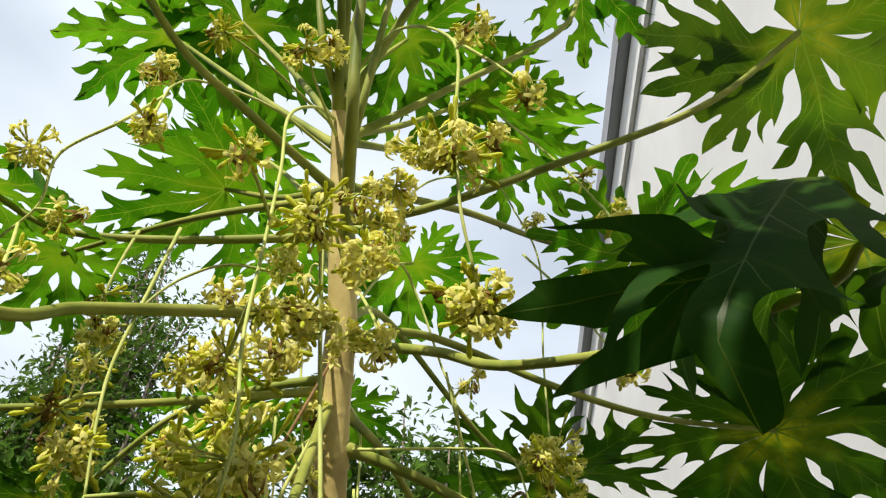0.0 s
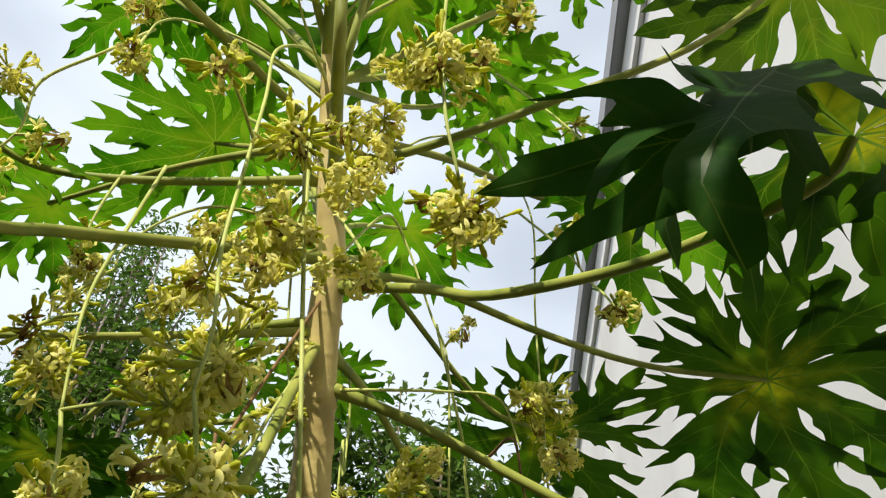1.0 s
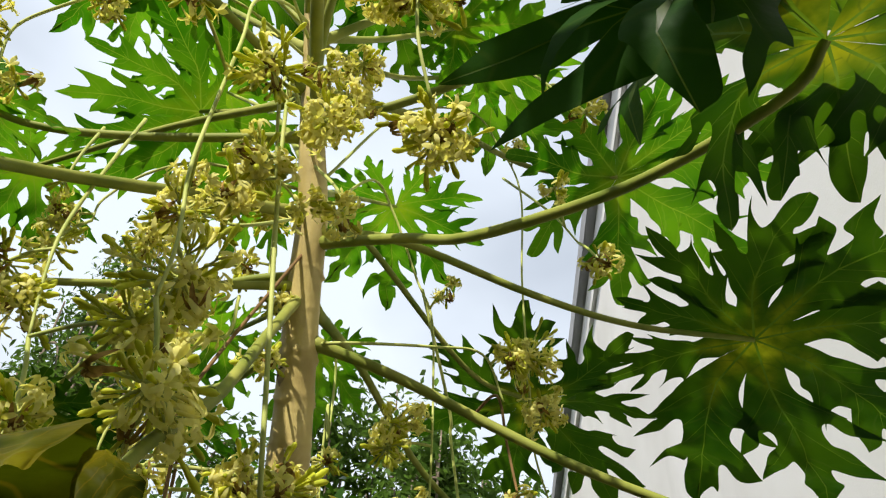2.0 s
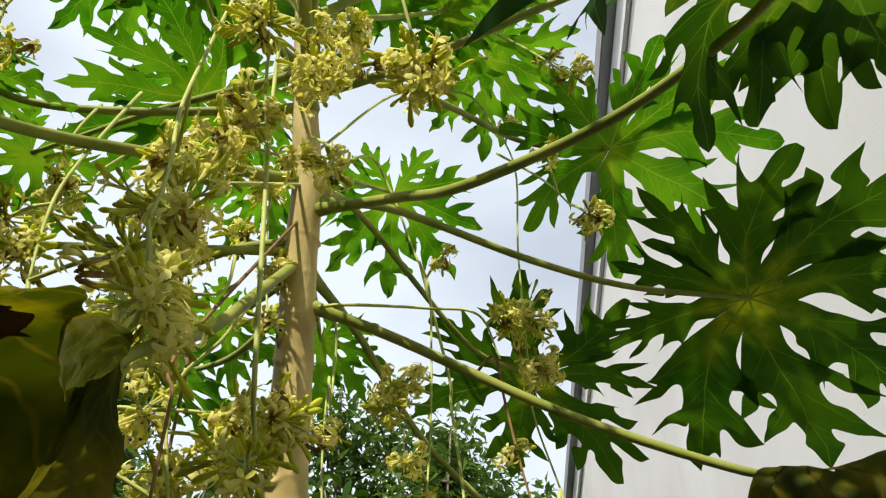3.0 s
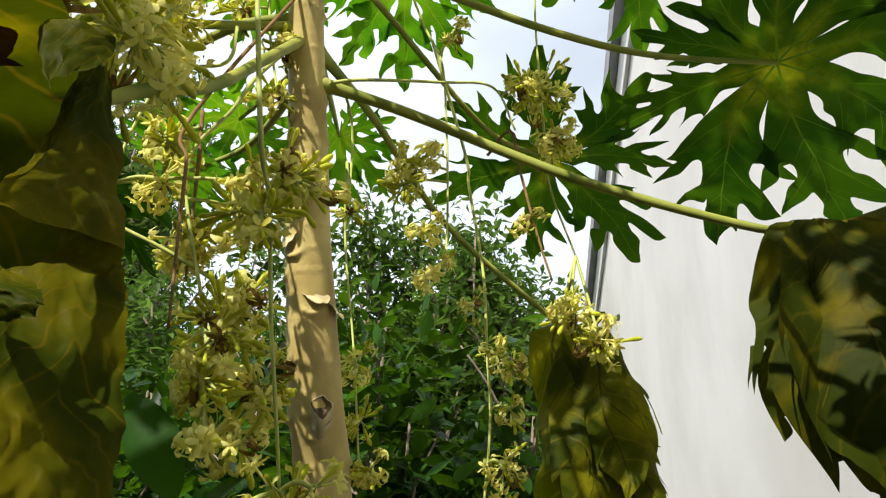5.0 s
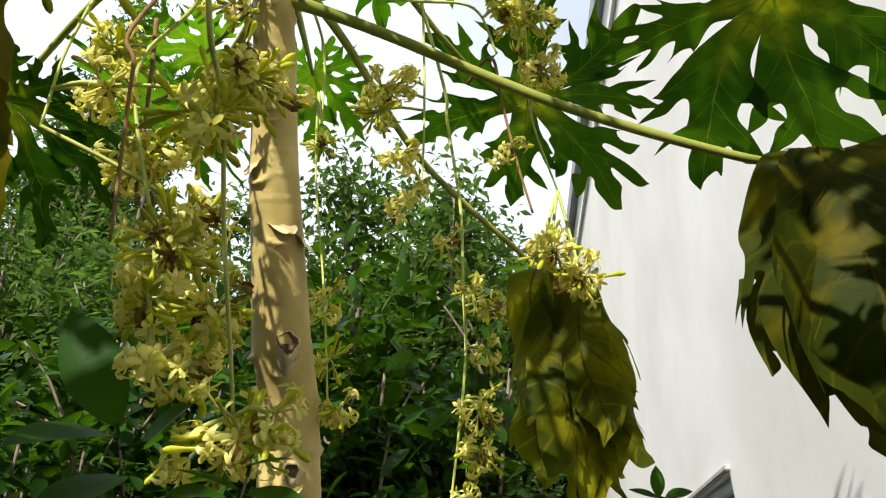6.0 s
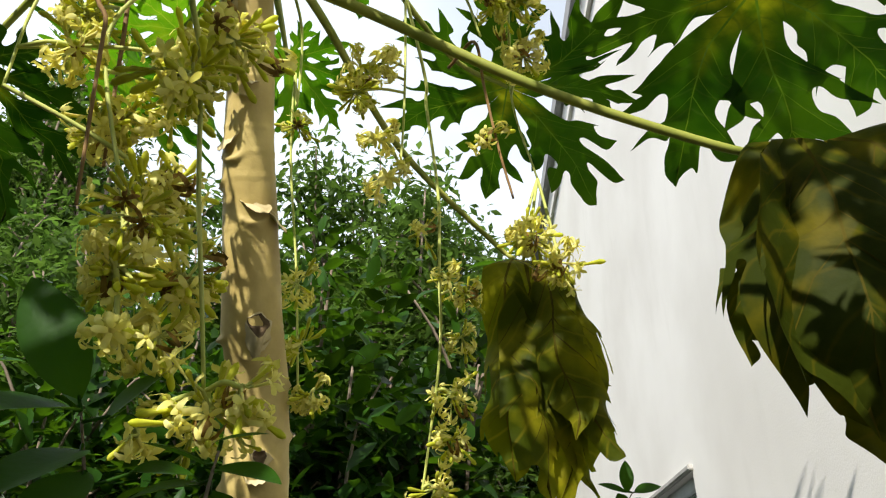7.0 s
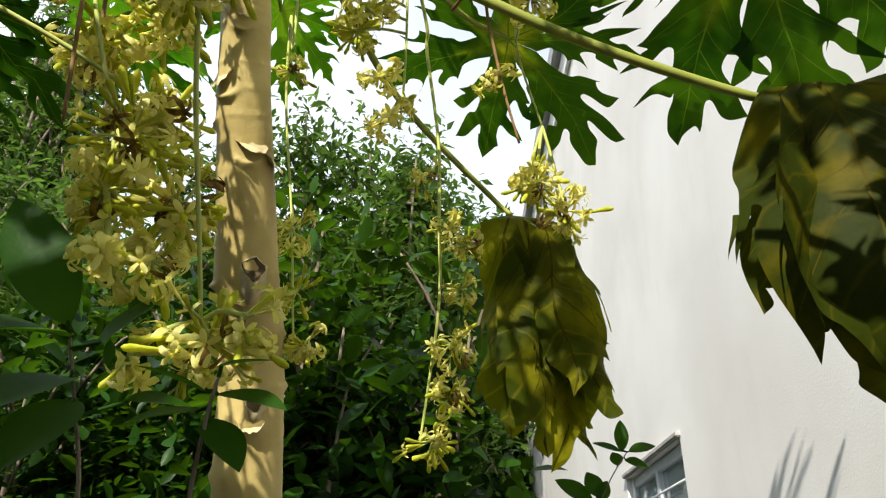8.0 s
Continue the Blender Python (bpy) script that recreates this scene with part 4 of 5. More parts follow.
# wilted leaf close by
wilted_leaf([
    fold_sheet([(-0.032, 0.440, 1.957), (-0.094, 0.470, 1.965), (-0.223, 0.580, 2.013), (-0.247, 0.640, 1.950), (-0.201, 0.680, 1.788)],
               [(-0.004, 0.450, 1.966), (-0.022, 0.500, 2.020), (-0.061, 0.570, 2.055), (-0.089, 0.640, 2.026), (-0.043, 0.680, 1.786)], 0.05, 11.0, 70, 40, (0.8, 0.4), 0.004),
    fold_sheet([(-0.019, 0.530, 2.004), (-0.013, 0.520, 1.961), (0.002, 0.500, 1.915), (0.011, 0.480, 1.883), (0.010, 0.470, 1.867)],
               [(-0.002, 0.530, 2.006), (0.000, 0.535, 1.981), (0.009, 0.540, 1.951), (0.013, 0.545, 1.927), (0.022, 0.545, 1.895)], 0.10, 3.0, 80, 40, (0.9, 0.4), 0.003),
    fold_sheet([(-0.010, 0.540, 1.914), (-0.006, 0.540, 1.894), (-0.013, 0.530, 1.877), (-0.022, 0.520, 1.867)],
               [(0.015, 0.546, 1.918), (0.020, 0.546, 1.899), (0.021, 0.551, 1.887), (0.026, 0.551, 1.872)], 0.03, 5.0, 40, 30, (0.6, 0.7), 0.002),
    fold_sheet([(-0.029, 0.525, 1.877), (-0.003, 0.505, 1.834), (0.010, 0.500, 1.801), (0.022, 0.500, 1.766), (0.024, 0.520, 1.733)],
               [(0.022, 0.552, 1.885), (0.031, 0.550, 1.853), (0.037, 0.550, 1.816), (0.043, 0.550, 1.784), (0.052, 0.550, 1.734)], 0.07, 7.5, 100, 60, (0.75, 0.45), 0.005),
    fold_sheet([(0.000, 0.495, 1.857), (0.012, 0.485, 1.840), (0.018, 0.490, 1.830)],
               [(0.019, 0.495, 1.855), (0.037, 0.490, 1.839), (0.035, 0.490, 1.831)], 0.14, 9.0, 24, 20, (0.5, 0.5), 0.002),
    fold_sheet([(-0.026, 0.515, 2.014), (-0.015, 0.495, 1.990), (-0.003, 0.488, 1.962), (0.008, 0.488, 1.938)],
               [(-0.008, 0.515, 2.008), (0.008, 0.505, 1.995), (0.014, 0.510, 1.984), (0.016, 0.495, 1.954)], 0.12, 7.0, 40, 30, (0.7, 0.9), 0.002),
    fold_sheet([(-0.085, 0.470, 1.969), (-0.115, 0.520, 2.007), (-0.140, 0.575, 2.030)],
               [(-0.036, 0.462, 1.972), (-0.055, 0.510, 2.012), (-0.088, 0.560, 2.040)], 0.05, 4.0, 30, 26, (0.5, 0.5), 0.004, 0.012, 2.5)],
    [(-0.116, 1.026, 2.587), (-0.092, 0.870, 2.375), (-0.071, 0.740, 2.201), (-0.062, 0.640, 2.095), (-0.050, 0.585, 2.030)], 0.0080, "wilted olive and brown papaya leaf folded up and hanging", M_WILT, (6,))
# yellowing leaf hanging behind
lobed_leaf((0.274, 1.720, 2.420), (0.1, -0.6, 0.8), [
    (((0.261, 1.710, 2.351), (0.256, 1.700, 2.239), (0.257, 1.700, 2.125), (0.270, 1.700, 1.975)), 0.42, (-0.4, -0.9, 0.1), -0.6),
    (((0.288, 1.700, 2.331), (0.292, 1.690, 2.188), (0.295, 1.690, 2.079), (0.308, 1.700, 1.915)), 0.42, (0.4, -0.9, 0.1), -0.6),
    (((0.320, 1.690, 2.337), (0.352, 1.665, 2.224), (0.363, 1.665, 2.124), (0.368, 1.670, 2.011)), 0.45, (-0.25, -0.95, 0.1), -0.55),
    (((0.336, 1.710, 2.346), (0.392, 1.710, 2.202), (0.410, 1.710, 2.103), (0.431, 1.710, 2.005)), 0.40, (0.3, -0.9, 0.2), -0.55),
    (((0.328, 1.730, 2.327), (0.356, 1.730, 2.155), (0.381, 1.730, 2.025), (0.398, 1.730, 1.925)), 0.48, (0.1, -1.0, 0.1), 0.5),
    (((0.303, 1.740, 2.313), (0.320, 1.740, 2.136), (0.340, 1.740, 2.007), (0.343, 1.740, 1.918)), 0.48, (-0.2, -1.0, 0.1), 0.5)],
    [(-0.095, 1.032, 2.577), (-0.051, 1.250, 2.623), (0.050, 1.500, 2.551), (0.232, 1.700, 2.450)], 31, M_WILT_YELLOW, web=0.2, crumple=0.09, cut=0.4, throat=2.2, label="yellowing papaya leaf hanging limp from a long stalk")
# left side
lobed_leaf((-0.449, 1.062, 3.200), (0.0, 0.15, 1.0), [
    (((-0.523, 1.090, 3.200), (-0.649, 1.108, 3.196), (-0.809, 1.123, 3.175)), 0.62, None, None),
    (((-0.538, 1.047, 3.206), (-0.634, 1.016, 3.207), (-0.756, 0.992, 3.195)), 0.62, None, None),
    (((-0.489, 0.994, 3.214), (-0.567, 0.940, 3.215), (-0.645, 0.880, 3.205)), 0.62, None, None),
    (((-0.434, 0.976, 3.216), (-0.452, 0.886, 3.226), (-0.467, 0.780, 3.225)), 0.62, None, None),
    (((-0.378, 0.987, 3.216), (-0.347, 0.901, 3.224), (-0.325, 0.817, 3.220)), 0.62, None, None),
    (((-0.450, 1.163, 3.186), (-0.477, 1.234, 3.174), (-0.533, 1.324, 3.145)), 0.62, None, None),
    (((-0.540, 1.145, 3.190), (-0.648, 1.188, 3.180), (-0.783, 1.227, 3.155)), 0.62, None, None),
    (((-0.364, 1.092, 3.197), (-0.278, 1.128, 3.192), (-0.205, 1.155, 3.170)), 0.62, None, None)],
    [(-0.117, 0.851, 2.925), (-0.259, 0.950, 3.022)], 19, cup=0.14, label="sunlit green papaya leaf with finger-like lobes")
papaya_leaf((-0.693, 0.920, 3.707), (-1.029, 1.074, 3.637), (0, 0, 1), 0.31, [(-0.121, 0.815, 2.993), (-0.345, 0.850, 3.259)], 20, 9, 5.2, 0.4)
papaya_leaf((-0.638, 0.720, 2.782), (-0.498, 0.531, 2.712), (0, 0, 1), 0.26, [(-0.113, 0.895, 2.839), (-0.385, 0.850, 2.792), (-0.549, 0.800, 2.770)], 21, 9, 5.2, 0.4)
papaya_leaf((-0.711, 1.020, 2.948), (-0.835, 1.126, 2.878), (0, 0, 1), 0.22, [(-0.116, 0.861, 2.905), (-0.416, 0.950, 2.968)], 22, 9, 5.2, 0.4)
papaya_leaf((-0.24, 0.15, 2.63), (-0.42, -0.10, 2.59), (0, 0, 1), 0.29, [(-0.122, 0.856, 2.915), (-0.236, 0.660, 2.889), (-0.284, 0.500, 2.828)], 23, 9, 5.2, 0.4)
# unseen leaf behind the camera, added as a shade caster for the close leaf
papaya_leaf((-0.66, -0.40, 2.72), (-0.80, -0.72, 2.66), (0, 0, 1), 0.19, [(-0.124, 0.782, 3.058), (-0.10, 0.45, 3.15), (-0.2, -0.1, 2.95)], 45, 9, 5.2, 0.4)
papaya_leaf((-0.54, 0.25, 2.25), (-0.80, 0.10, 2.20), (0, 0, 1), 0.26, [(-0.106, 0.961, 2.713), (-0.217, 0.840, 2.617), (-0.353, 0.700, 2.501), (-0.354, 0.550, 2.366)], 24, 9, 5.2, 0.4, thick=0.0105)
papaya_leaf((-0.660, 0.700, 2.354), (-0.632, 0.626, 2.284), (0, 0, 1), 0.24, [(-0.105, 1.017, 2.605), (-0.257, 0.920, 2.521), (-0.399, 0.850, 2.463)], 25, 9, 5.2, 0.4, thick=0.0075)
# crown, over and behind the flowers
papaya_leaf((0.124, 1.050, 3.535), (0.426, 0.981, 3.465), (0, 0, 1), 0.29, [(-0.116, 0.803, 3.016), (-0.017, 0.900, 3.195)], 26, 9, 5.2, 0.4)
papaya_leaf((0.40, 0.80, 3.75), (0.75, 0.85, 3.7), (0, 0, 1), 0.30, [(-0.115, 0.809, 3.005), (0.084, 0.800, 3.166), (0.329, 0.800, 3.413)], 28, 9, 5.2, 0.4)
papaya_leaf((-0.051, 0.950, 3.678), (-0.004, 1.170, 3.608), (0, 0, 1), 0.34, [(-0.120, 0.782, 3.058), (-0.120, 0.850, 3.326)], 29, 9, 5.2, 0.4)
papaya_leaf((-0.488, 0.900, 3.713), (-0.454, 1.083, 3.643), (0, 0, 1), 0.36, [(-0.122, 0.798, 3.026), (-0.273, 0.850, 3.338)], 30, 9, 5.2, 0.4)
papaya_leaf((0.02, 0.24, 3.50), (0.05, -0.1, 3.45), (0, -0.1, 1), 0.36, [(-0.101, 0.896, 2.839), (-0.042, 0.620, 2.767), (-0.034, 0.520, 2.948)], 31, 9, 5.2, 0.5, thick=0.011)
papaya_leaf((-0.195, 0.600, 3.449), (-0.228, 0.779, 3.379), (0, 0, 1), 0.22, [(-0.124, 0.776, 3.068), (-0.146, 0.660, 3.132)], 41, 9, 5.2, 0.5)
# upper crown, over the camera: unseen leaves added to shade what hangs below
papaya_leaf((0.10, -0.42, 2.90), (0.15, -0.75, 2.80), (0, 0, 1), 0.40, [(-0.126, 0.762, 3.095), (-0.04, 0.30, 3.35), (0.05, -0.15, 3.15)], 42, 9, 5.2, 0.4)
papaya_leaf((0.14, -0.22, 3.90), (0.2, -0.55, 3.85), (0, 0, 1), 0.34, [(-0.126, 0.759, 3.101), (0.0, 0.40, 3.60)], 44, 9, 5.2, 0.4)
# this one ends a stalk seen below, not added for shade
papaya_leaf((0.05, 0.45, 3.80), (0.2, 0.15, 3.75), (0, -0.1, 1), 0.38, [(-0.110, 0.835, 2.954), (-0.058, 0.700, 2.942), (-0.021, 0.620, 3.173)], 32, 9, 5.2, 0.5)
# unseen again, added to shade the wilted leaf by the wall
papaya_leaf((0.36, 0.15, 2.98), (0.45, -0.15, 2.94), (0, 0, 1), 0.24, [(-0.120, 0.782, 3.058), (0.15, 0.50, 3.30), (0.30, 0.30, 3.15)], 46, 9, 5.2, 0.4)
# behind the trunk
papaya_leaf((-0.083, 1.620, 3.519), (-0.170, 2.138, 3.449), (0, 0, 1), 0.36, [(-0.099, 0.942, 2.749), (-0.149, 1.300, 3.179)], 33, 9, 5.2, 0.4)
papaya_leaf((0.227, 1.350, 3.835), (0.476, 1.714, 3.765), (0, 0, 1), 0.36, [(-0.117, 0.809, 3.005), (-0.005, 1.100, 3.386)], 34, 9, 5.2, 0.4)
papaya_leaf((-0.494, 1.600, 2.988), (-0.737, 1.631, 2.918), (0, 0, 1), 0.27, [(-0.103, 1.018, 2.603), (-0.245, 1.300, 2.812)], 35, 9, 5.2, 0.4)
papaya_leaf((-0.670, 1.450, 3.941), (-0.915, 1.815, 3.871), (0, 0, 1), 0.34, [(-0.102, 0.932, 2.768), (-0.347, 1.200, 3.391)], 36, 9, 5.2, 0.4)
papaya_leaf((-0.598, 1.200, 2.503), (-0.629, 1.505, 2.433), (0, 0, 1), 0.27, [(-0.108, 1.009, 2.621), (-0.226, 1.000, 2.596), (-0.409, 1.100, 2.609)], 38, 9, 5.2, 0.8, material=M_LEAF_SHADED, label="dark green papaya leaf hanging steeply")
papaya_leaf((-0.471, 1.600, 3.594), (-0.631, 1.729, 3.524), (0, 0, 1), 0.27, [(-0.101, 0.962, 2.711), (-0.319, 1.350, 3.380)], 47, 9, 5.2, 0.5)
papaya_leaf((-0.535, 1.500, 2.748), (-0.380, 1.495, 2.678), (0, 0, 1), 0.30, [(-0.101, 1.045, 2.552), (-0.303, 1.300, 2.631)], 39, 9, 5.2, 0.5)
papaya_leaf((-0.324, 1.900, 3.176), (-0.340, 2.061, 3.106), (0, 0, 1), 0.26, [(-0.095, 1.027, 2.585), (-0.247, 1.600, 2.983)], 40, 9, 5.2, 0.5)

for z, ang, size in ((2.080, 22, 0.021), (1.93, 20, 0.014), (2.47, -32, 0.010)):
    leaf_scar(z, ang, size)
for z, ang, wide, tall, lift in ((2.075, 20, 0.036, 0.026, 0.014), (2.232, 28, 0.044, 0.028, 0.016), (2.315, -32, 0.040, 0.034, 0.014), (2.378, 14, 0.028, 0.016, 0.008), (1.99, -25, 0.04, 0.026, 0.012), (2.225, 75, 0.036, 0.030, 0.016), (1.915, 15, 0.04, 0.03, 0.014)):
    bark_flap(z, ang, wide, tall, lift, int(z * 1000))

# ---- flower sprays ----
flower_spray([(-0.125, 0.790, 3.042), (-0.143, 0.720, 2.979), (-0.156, 0.660, 2.859), (-0.128, 0.630, 2.680), (-0.110, 0.610, 2.503), (-0.098, 0.600, 2.363), (-0.080, 0.600, 2.261), (-0.084, 0.610, 2.204)],
             [((-0.126, 0.520, 2.568), 0.05, 26, 0.2), ((-0.154, 0.700, 2.415), 0.075, 46, 0.35), ((-0.088, 0.640, 2.255), 0.085, 60, 0.3), ((-0.065, 0.620, 2.128), 0.08, 56, 0.4)], 101)
flower_spray([(-0.111, 0.851, 2.925), (-0.076, 0.680, 2.667), (-0.053, 0.640, 2.524), (-0.041, 0.660, 2.420)],
             [((-0.057, 0.600, 2.543), 0.065, 60, 0.2), ((-0.062, 0.660, 2.449), 0.06, 46, 0.4), ((-0.079, 0.660, 2.405), 0.05, 30, 0.4)], 102)
flower_spray([(-0.122, 0.759, 3.101), (-0.001, 0.620, 3.048), (0.100, 0.550, 2.870), (0.110, 0.530, 2.644), (0.114, 0.540, 2.498), (0.128, 0.570, 2.419)],
             [((0.133, 0.520, 2.840), 0.045, 24, 0.5), ((0.106, 0.530, 2.573), 0.065, 56, 0.3), ((0.067, 0.560, 2.620), 0.05, 30, 0.35), ((0.134, 0.600, 2.405), 0.07, 70, 0.3), ((0.151, 0.560, 2.633), 0.035, 14, 0.3)], 103)
flower_spray([(0.100, 0.560, 2.890), (0.155, 0.550, 2.800), (0.196, 0.540, 2.720)], [((0.194, 0.540, 2.700), 0.045, 24, 0.15)], 104, 0.0028)
flower_spray([(-0.123, 0.809, 3.006), (-0.128, 0.660, 2.950), (-0.131, 0.600, 2.951)], [((-0.127, 0.580, 2.921), 0.05, 34, 0.3), ((-0.096, 0.600, 2.957), 0.04, 20, 0.5)], 105)
flower_spray([(-0.124, 0.798, 3.026), (-0.230, 0.660, 3.034), (-0.296, 0.600, 3.044)], [((-0.272, 0.580, 2.991), 0.05, 40, 0.05)], 106)
flower_spray([(-0.122, 0.825, 2.975), (-0.223, 0.720, 2.985), (-0.338, 0.680, 3.010), (-0.361, 0.650, 2.950), (-0.359, 0.640, 2.881)], [((-0.394, 0.640, 2.990), 0.045, 24, 0.5), ((-0.340, 0.620, 2.783), 0.05, 30, 0.5)], 107, 0.003)
flower_spray([(-0.362, 0.650, 2.923), (-0.384, 0.620, 2.796), (-0.444, 0.620, 2.719), (-0.444, 0.640, 2.635), (-0.487, 0.660, 2.592)], [((-0.469, 0.600, 2.705), 0.05, 26, 0.4), ((-0.400, 0.640, 2.604), 0.035, 14, 0.5), ((-0.396, 0.600, 2.475), 0.045, 22, 0.3)], 108, 0.003)
flower_spray([(-0.108, 0.886, 2.857), (-0.016, 0.700, 2.630), (-0.000, 0.680, 2.534)], [((-0.007, 0.680, 2.565), 0.065, 56, 0.45), ((0.015, 0.700, 2.726), 0.05, 34, 0.4), ((-0.027, 0.680, 2.684), 0.05, 30, 0.45), ((0.009, 0.720, 2.663), 0.05, 30, 0.4)], 109)
flower_spray([(-0.104, 0.919, 2.793), (-0.011, 0.780, 2.550), (0.001, 0.780, 2.502)], [((-0.003, 0.780, 2.506), 0.05, 24, 0.5), ((-0.046, 0.760, 2.495), 0.03, 12, 0.6)], 110)
# right side, hanging from the leaf stalks
flower_spray([(-0.097, 0.937, 2.758), (-0.008, 1.150, 3.308), (0.156, 1.220, 3.411), (0.223, 1.250, 3.306), (0.270, 1.270, 3.143), (0.258, 1.280, 2.861), (0.256, 1.290, 2.593), (0.257, 1.300, 2.475), (0.287, 1.300, 2.333)],
             [((0.261, 1.200, 3.219), 0.05, 20, 0.6), ((0.247, 1.160, 2.570), 0.085, 80, 0.3), ((0.268, 1.200, 2.491), 0.06, 34, 0.6), ((0.266, 1.250, 2.205), 0.06, 34, 0.25), ((0.302, 1.250, 2.162), 0.06, 30, 0.5), ((0.259, 1.270, 2.227), 0.04, 16, 0.5)], 111)
flower_spray([(0.228, 1.200, 3.104), (0.306, 1.100, 2.868), (0.340, 1.050, 2.727)], [((0.353, 0.980, 2.613), 0.05, 26, 0.4), ((0.305, 1.000, 2.815), 0.045, 22, 0.35)], 112, 0.003)
flower_spray([(0.191, 1.000, 3.359), (0.296, 0.950, 3.107), (0.346, 0.900, 2.917)], [((0.347, 0.850, 2.820), 0.05, 30, 0.2), ((0.337, 0.950, 3.067), 0.04, 14, 0.4)], 113, 0.003)
flower_spray([(-0.096, 0.962, 2.711), (-0.045, 1.100, 2.982), (-0.002, 1.150, 2.936), (0.049, 1.200, 2.793), (0.081, 1.200, 2.694), (0.088, 1.210, 2.538), (0.088, 1.220, 2.385), (0.084, 1.220, 2.273)],
             [((0.110, 1.150, 2.722), 0.04, 18, 0.4), ((0.019, 1.200, 2.429), 0.07, 40, 0.3), ((0.054, 1.200, 2.483), 0.05, 22, 0.6), ((0.065, 1.150, 2.310), 0.045, 16, 0.6), ((0.023, 1.200, 2.470), 0.06, 28, 0.4), ((0.082, 1.100, 2.207), 0.04, 12, 0.8)], 114)
flower_spray([(0.055, 1.250, 2.814), (0.108, 1.350, 2.599), (0.110, 1.380, 2.551), (0.131, 1.390, 2.369), (0.133, 1.390, 2.216), (0.135, 1.400, 2.135), (0.131, 1.400, 2.063), (0.118, 1.420, 1.969), (0.107, 1.430, 1.893)],
             [((0.145, 1.380, 2.210), 0.04, 16, 0.4), ((0.174, 1.380, 2.181), 0.045, 18, 0.5), ((0.165, 1.400, 2.116), 0.05, 20, 0.4), ((0.151, 1.400, 2.029), 0.055, 24, 0.3), ((0.151, 1.420, 1.969), 0.055, 26, 0.3), ((0.126, 1.430, 1.901), 0.06, 30, 0.3), ((0.106, 1.380, 2.297), 0.045, 16, 0.2)], 115, 0.0032)
flower_spray([(-0.086, 1.060, 2.522), (-0.026, 1.050, 2.515), (0.091, 1.100, 2.546), (0.172, 1.120, 2.545), (0.203, 1.130, 2.461)], [((0.218, 1.120, 2.547), 0.05, 30, 0.2)], 116, 0.003)
flower_spray([(0.154, 1.250, 2.516), (0.195, 1.200, 2.521), (0.208, 1.200, 2.427), (0.225, 1.200, 2.315), (0.241, 1.200, 2.234)], [((0.211, 1.200, 2.344), 0.04, 12, 0.5)], 117, 0.003, True)
flower_spray([(-0.090, 1.023, 2.594), (-0.125, 1.350, 2.733), (-0.117, 1.360, 2.543), (-0.127, 1.360, 2.617), (-0.119, 1.370, 2.436), (-0.091, 1.380, 2.225), (-0.067, 1.380, 2.008)],
             [((-0.111, 1.360, 2.500), 0.045, 20, 0.15), ((-0.081, 1.360, 2.194), 0.05, 20, 0.4), ((-0.067, 1.360, 2.094), 0.045, 18, 0.2), ((-0.048, 1.360, 2.018), 0.05, 22, 0.5)], 118, 0.003)
# left side masses
flower_spray([(-0.103, 0.917, 2.797), (-0.084, 0.720, 2.708), (-0.074, 0.700, 2.615), (-0.050, 0.700, 2.433), (-0.020, 0.700, 2.237), (-0.005, 0.720, 2.105), (-0.026, 0.800, 2.110), (-0.025, 0.840, 2.012), (-0.024, 0.880, 1.938), (-0.023, 0.910, 1.878)],
             [((-0.015, 0.820, 2.152), 0.075, 60, 0.35), ((-0.031, 0.800, 2.096), 0.06, 40, 0.2), ((-0.017, 0.910, 1.865), 0.075, 40, 0.3), ((0.009, 0.900, 1.878), 0.04, 10, 0.7), ((-0.065, 0.900, 1.850), 0.035, 8, 0.6)], 119)
flower_spray([(-0.106, 0.962, 2.711), (-0.130, 0.800, 2.506), (-0.231, 0.870, 2.602), (-0.216, 0.840, 2.436)],
             [((-0.203, 0.860, 2.642), 0.07, 56, 0.35), ((-0.240, 0.820, 2.632), 0.05, 26, 0.5), ((-0.274, 0.840, 2.526), 0.06, 40, 0.25), ((-0.193, 0.840, 2.434), 0.06, 44, 0.25), ((-0.230, 0.800, 2.371), 0.06, 40, 0.5), ((-0.191, 0.880, 2.769), 0.055, 36, 0.5)], 120)
flower_spray([(-0.107, 1.022, 2.595), (-0.120, 0.920, 2.405), (-0.135, 0.900, 2.328), (-0.176, 0.900, 2.240), (-0.116, 0.900, 2.039), (-0.112, 0.900, 1.990)],
             [((-0.107, 0.900, 2.028), 0.065, 44, 0.15), ((-0.110, 0.900, 1.979), 0.065, 46, 0.3), ((-0.057, 0.920, 1.979), 0.065, 44, 0.3), ((-0.240, 0.950, 2.332), 0.06, 40, 0.2), ((-0.183, 0.950, 2.164), 0.055, 34, 0.3), ((-0.122, 0.950, 2.207), 0.06, 40, 0.3), ((-0.112, 0.920, 2.058), 0.065, 44, 0.3), ((-0.086, 0.880, 1.920), 0.045, 14, 0.8), ((-0.062, 0.900, 1.920), 0.045, 14, 0.5)], 121)
flower_spray([(-0.153, 0.900, 2.476), (-0.146, 0.880, 2.388), (-0.217, 0.880, 2.379), (-0.246, 0.880, 2.275), (-0.247, 0.880, 2.164)],
             [((-0.207, 0.850, 2.365), 0.065, 40, 0.3), ((-0.191, 0.880, 2.212), 0.05, 26, 0.4), ((-0.097, 0.900, 2.215), 0.06, 36, 0.3), ((-0.104, 0.950, 2.092), 0.06, 40, 0.3)], 122, 0.0026)
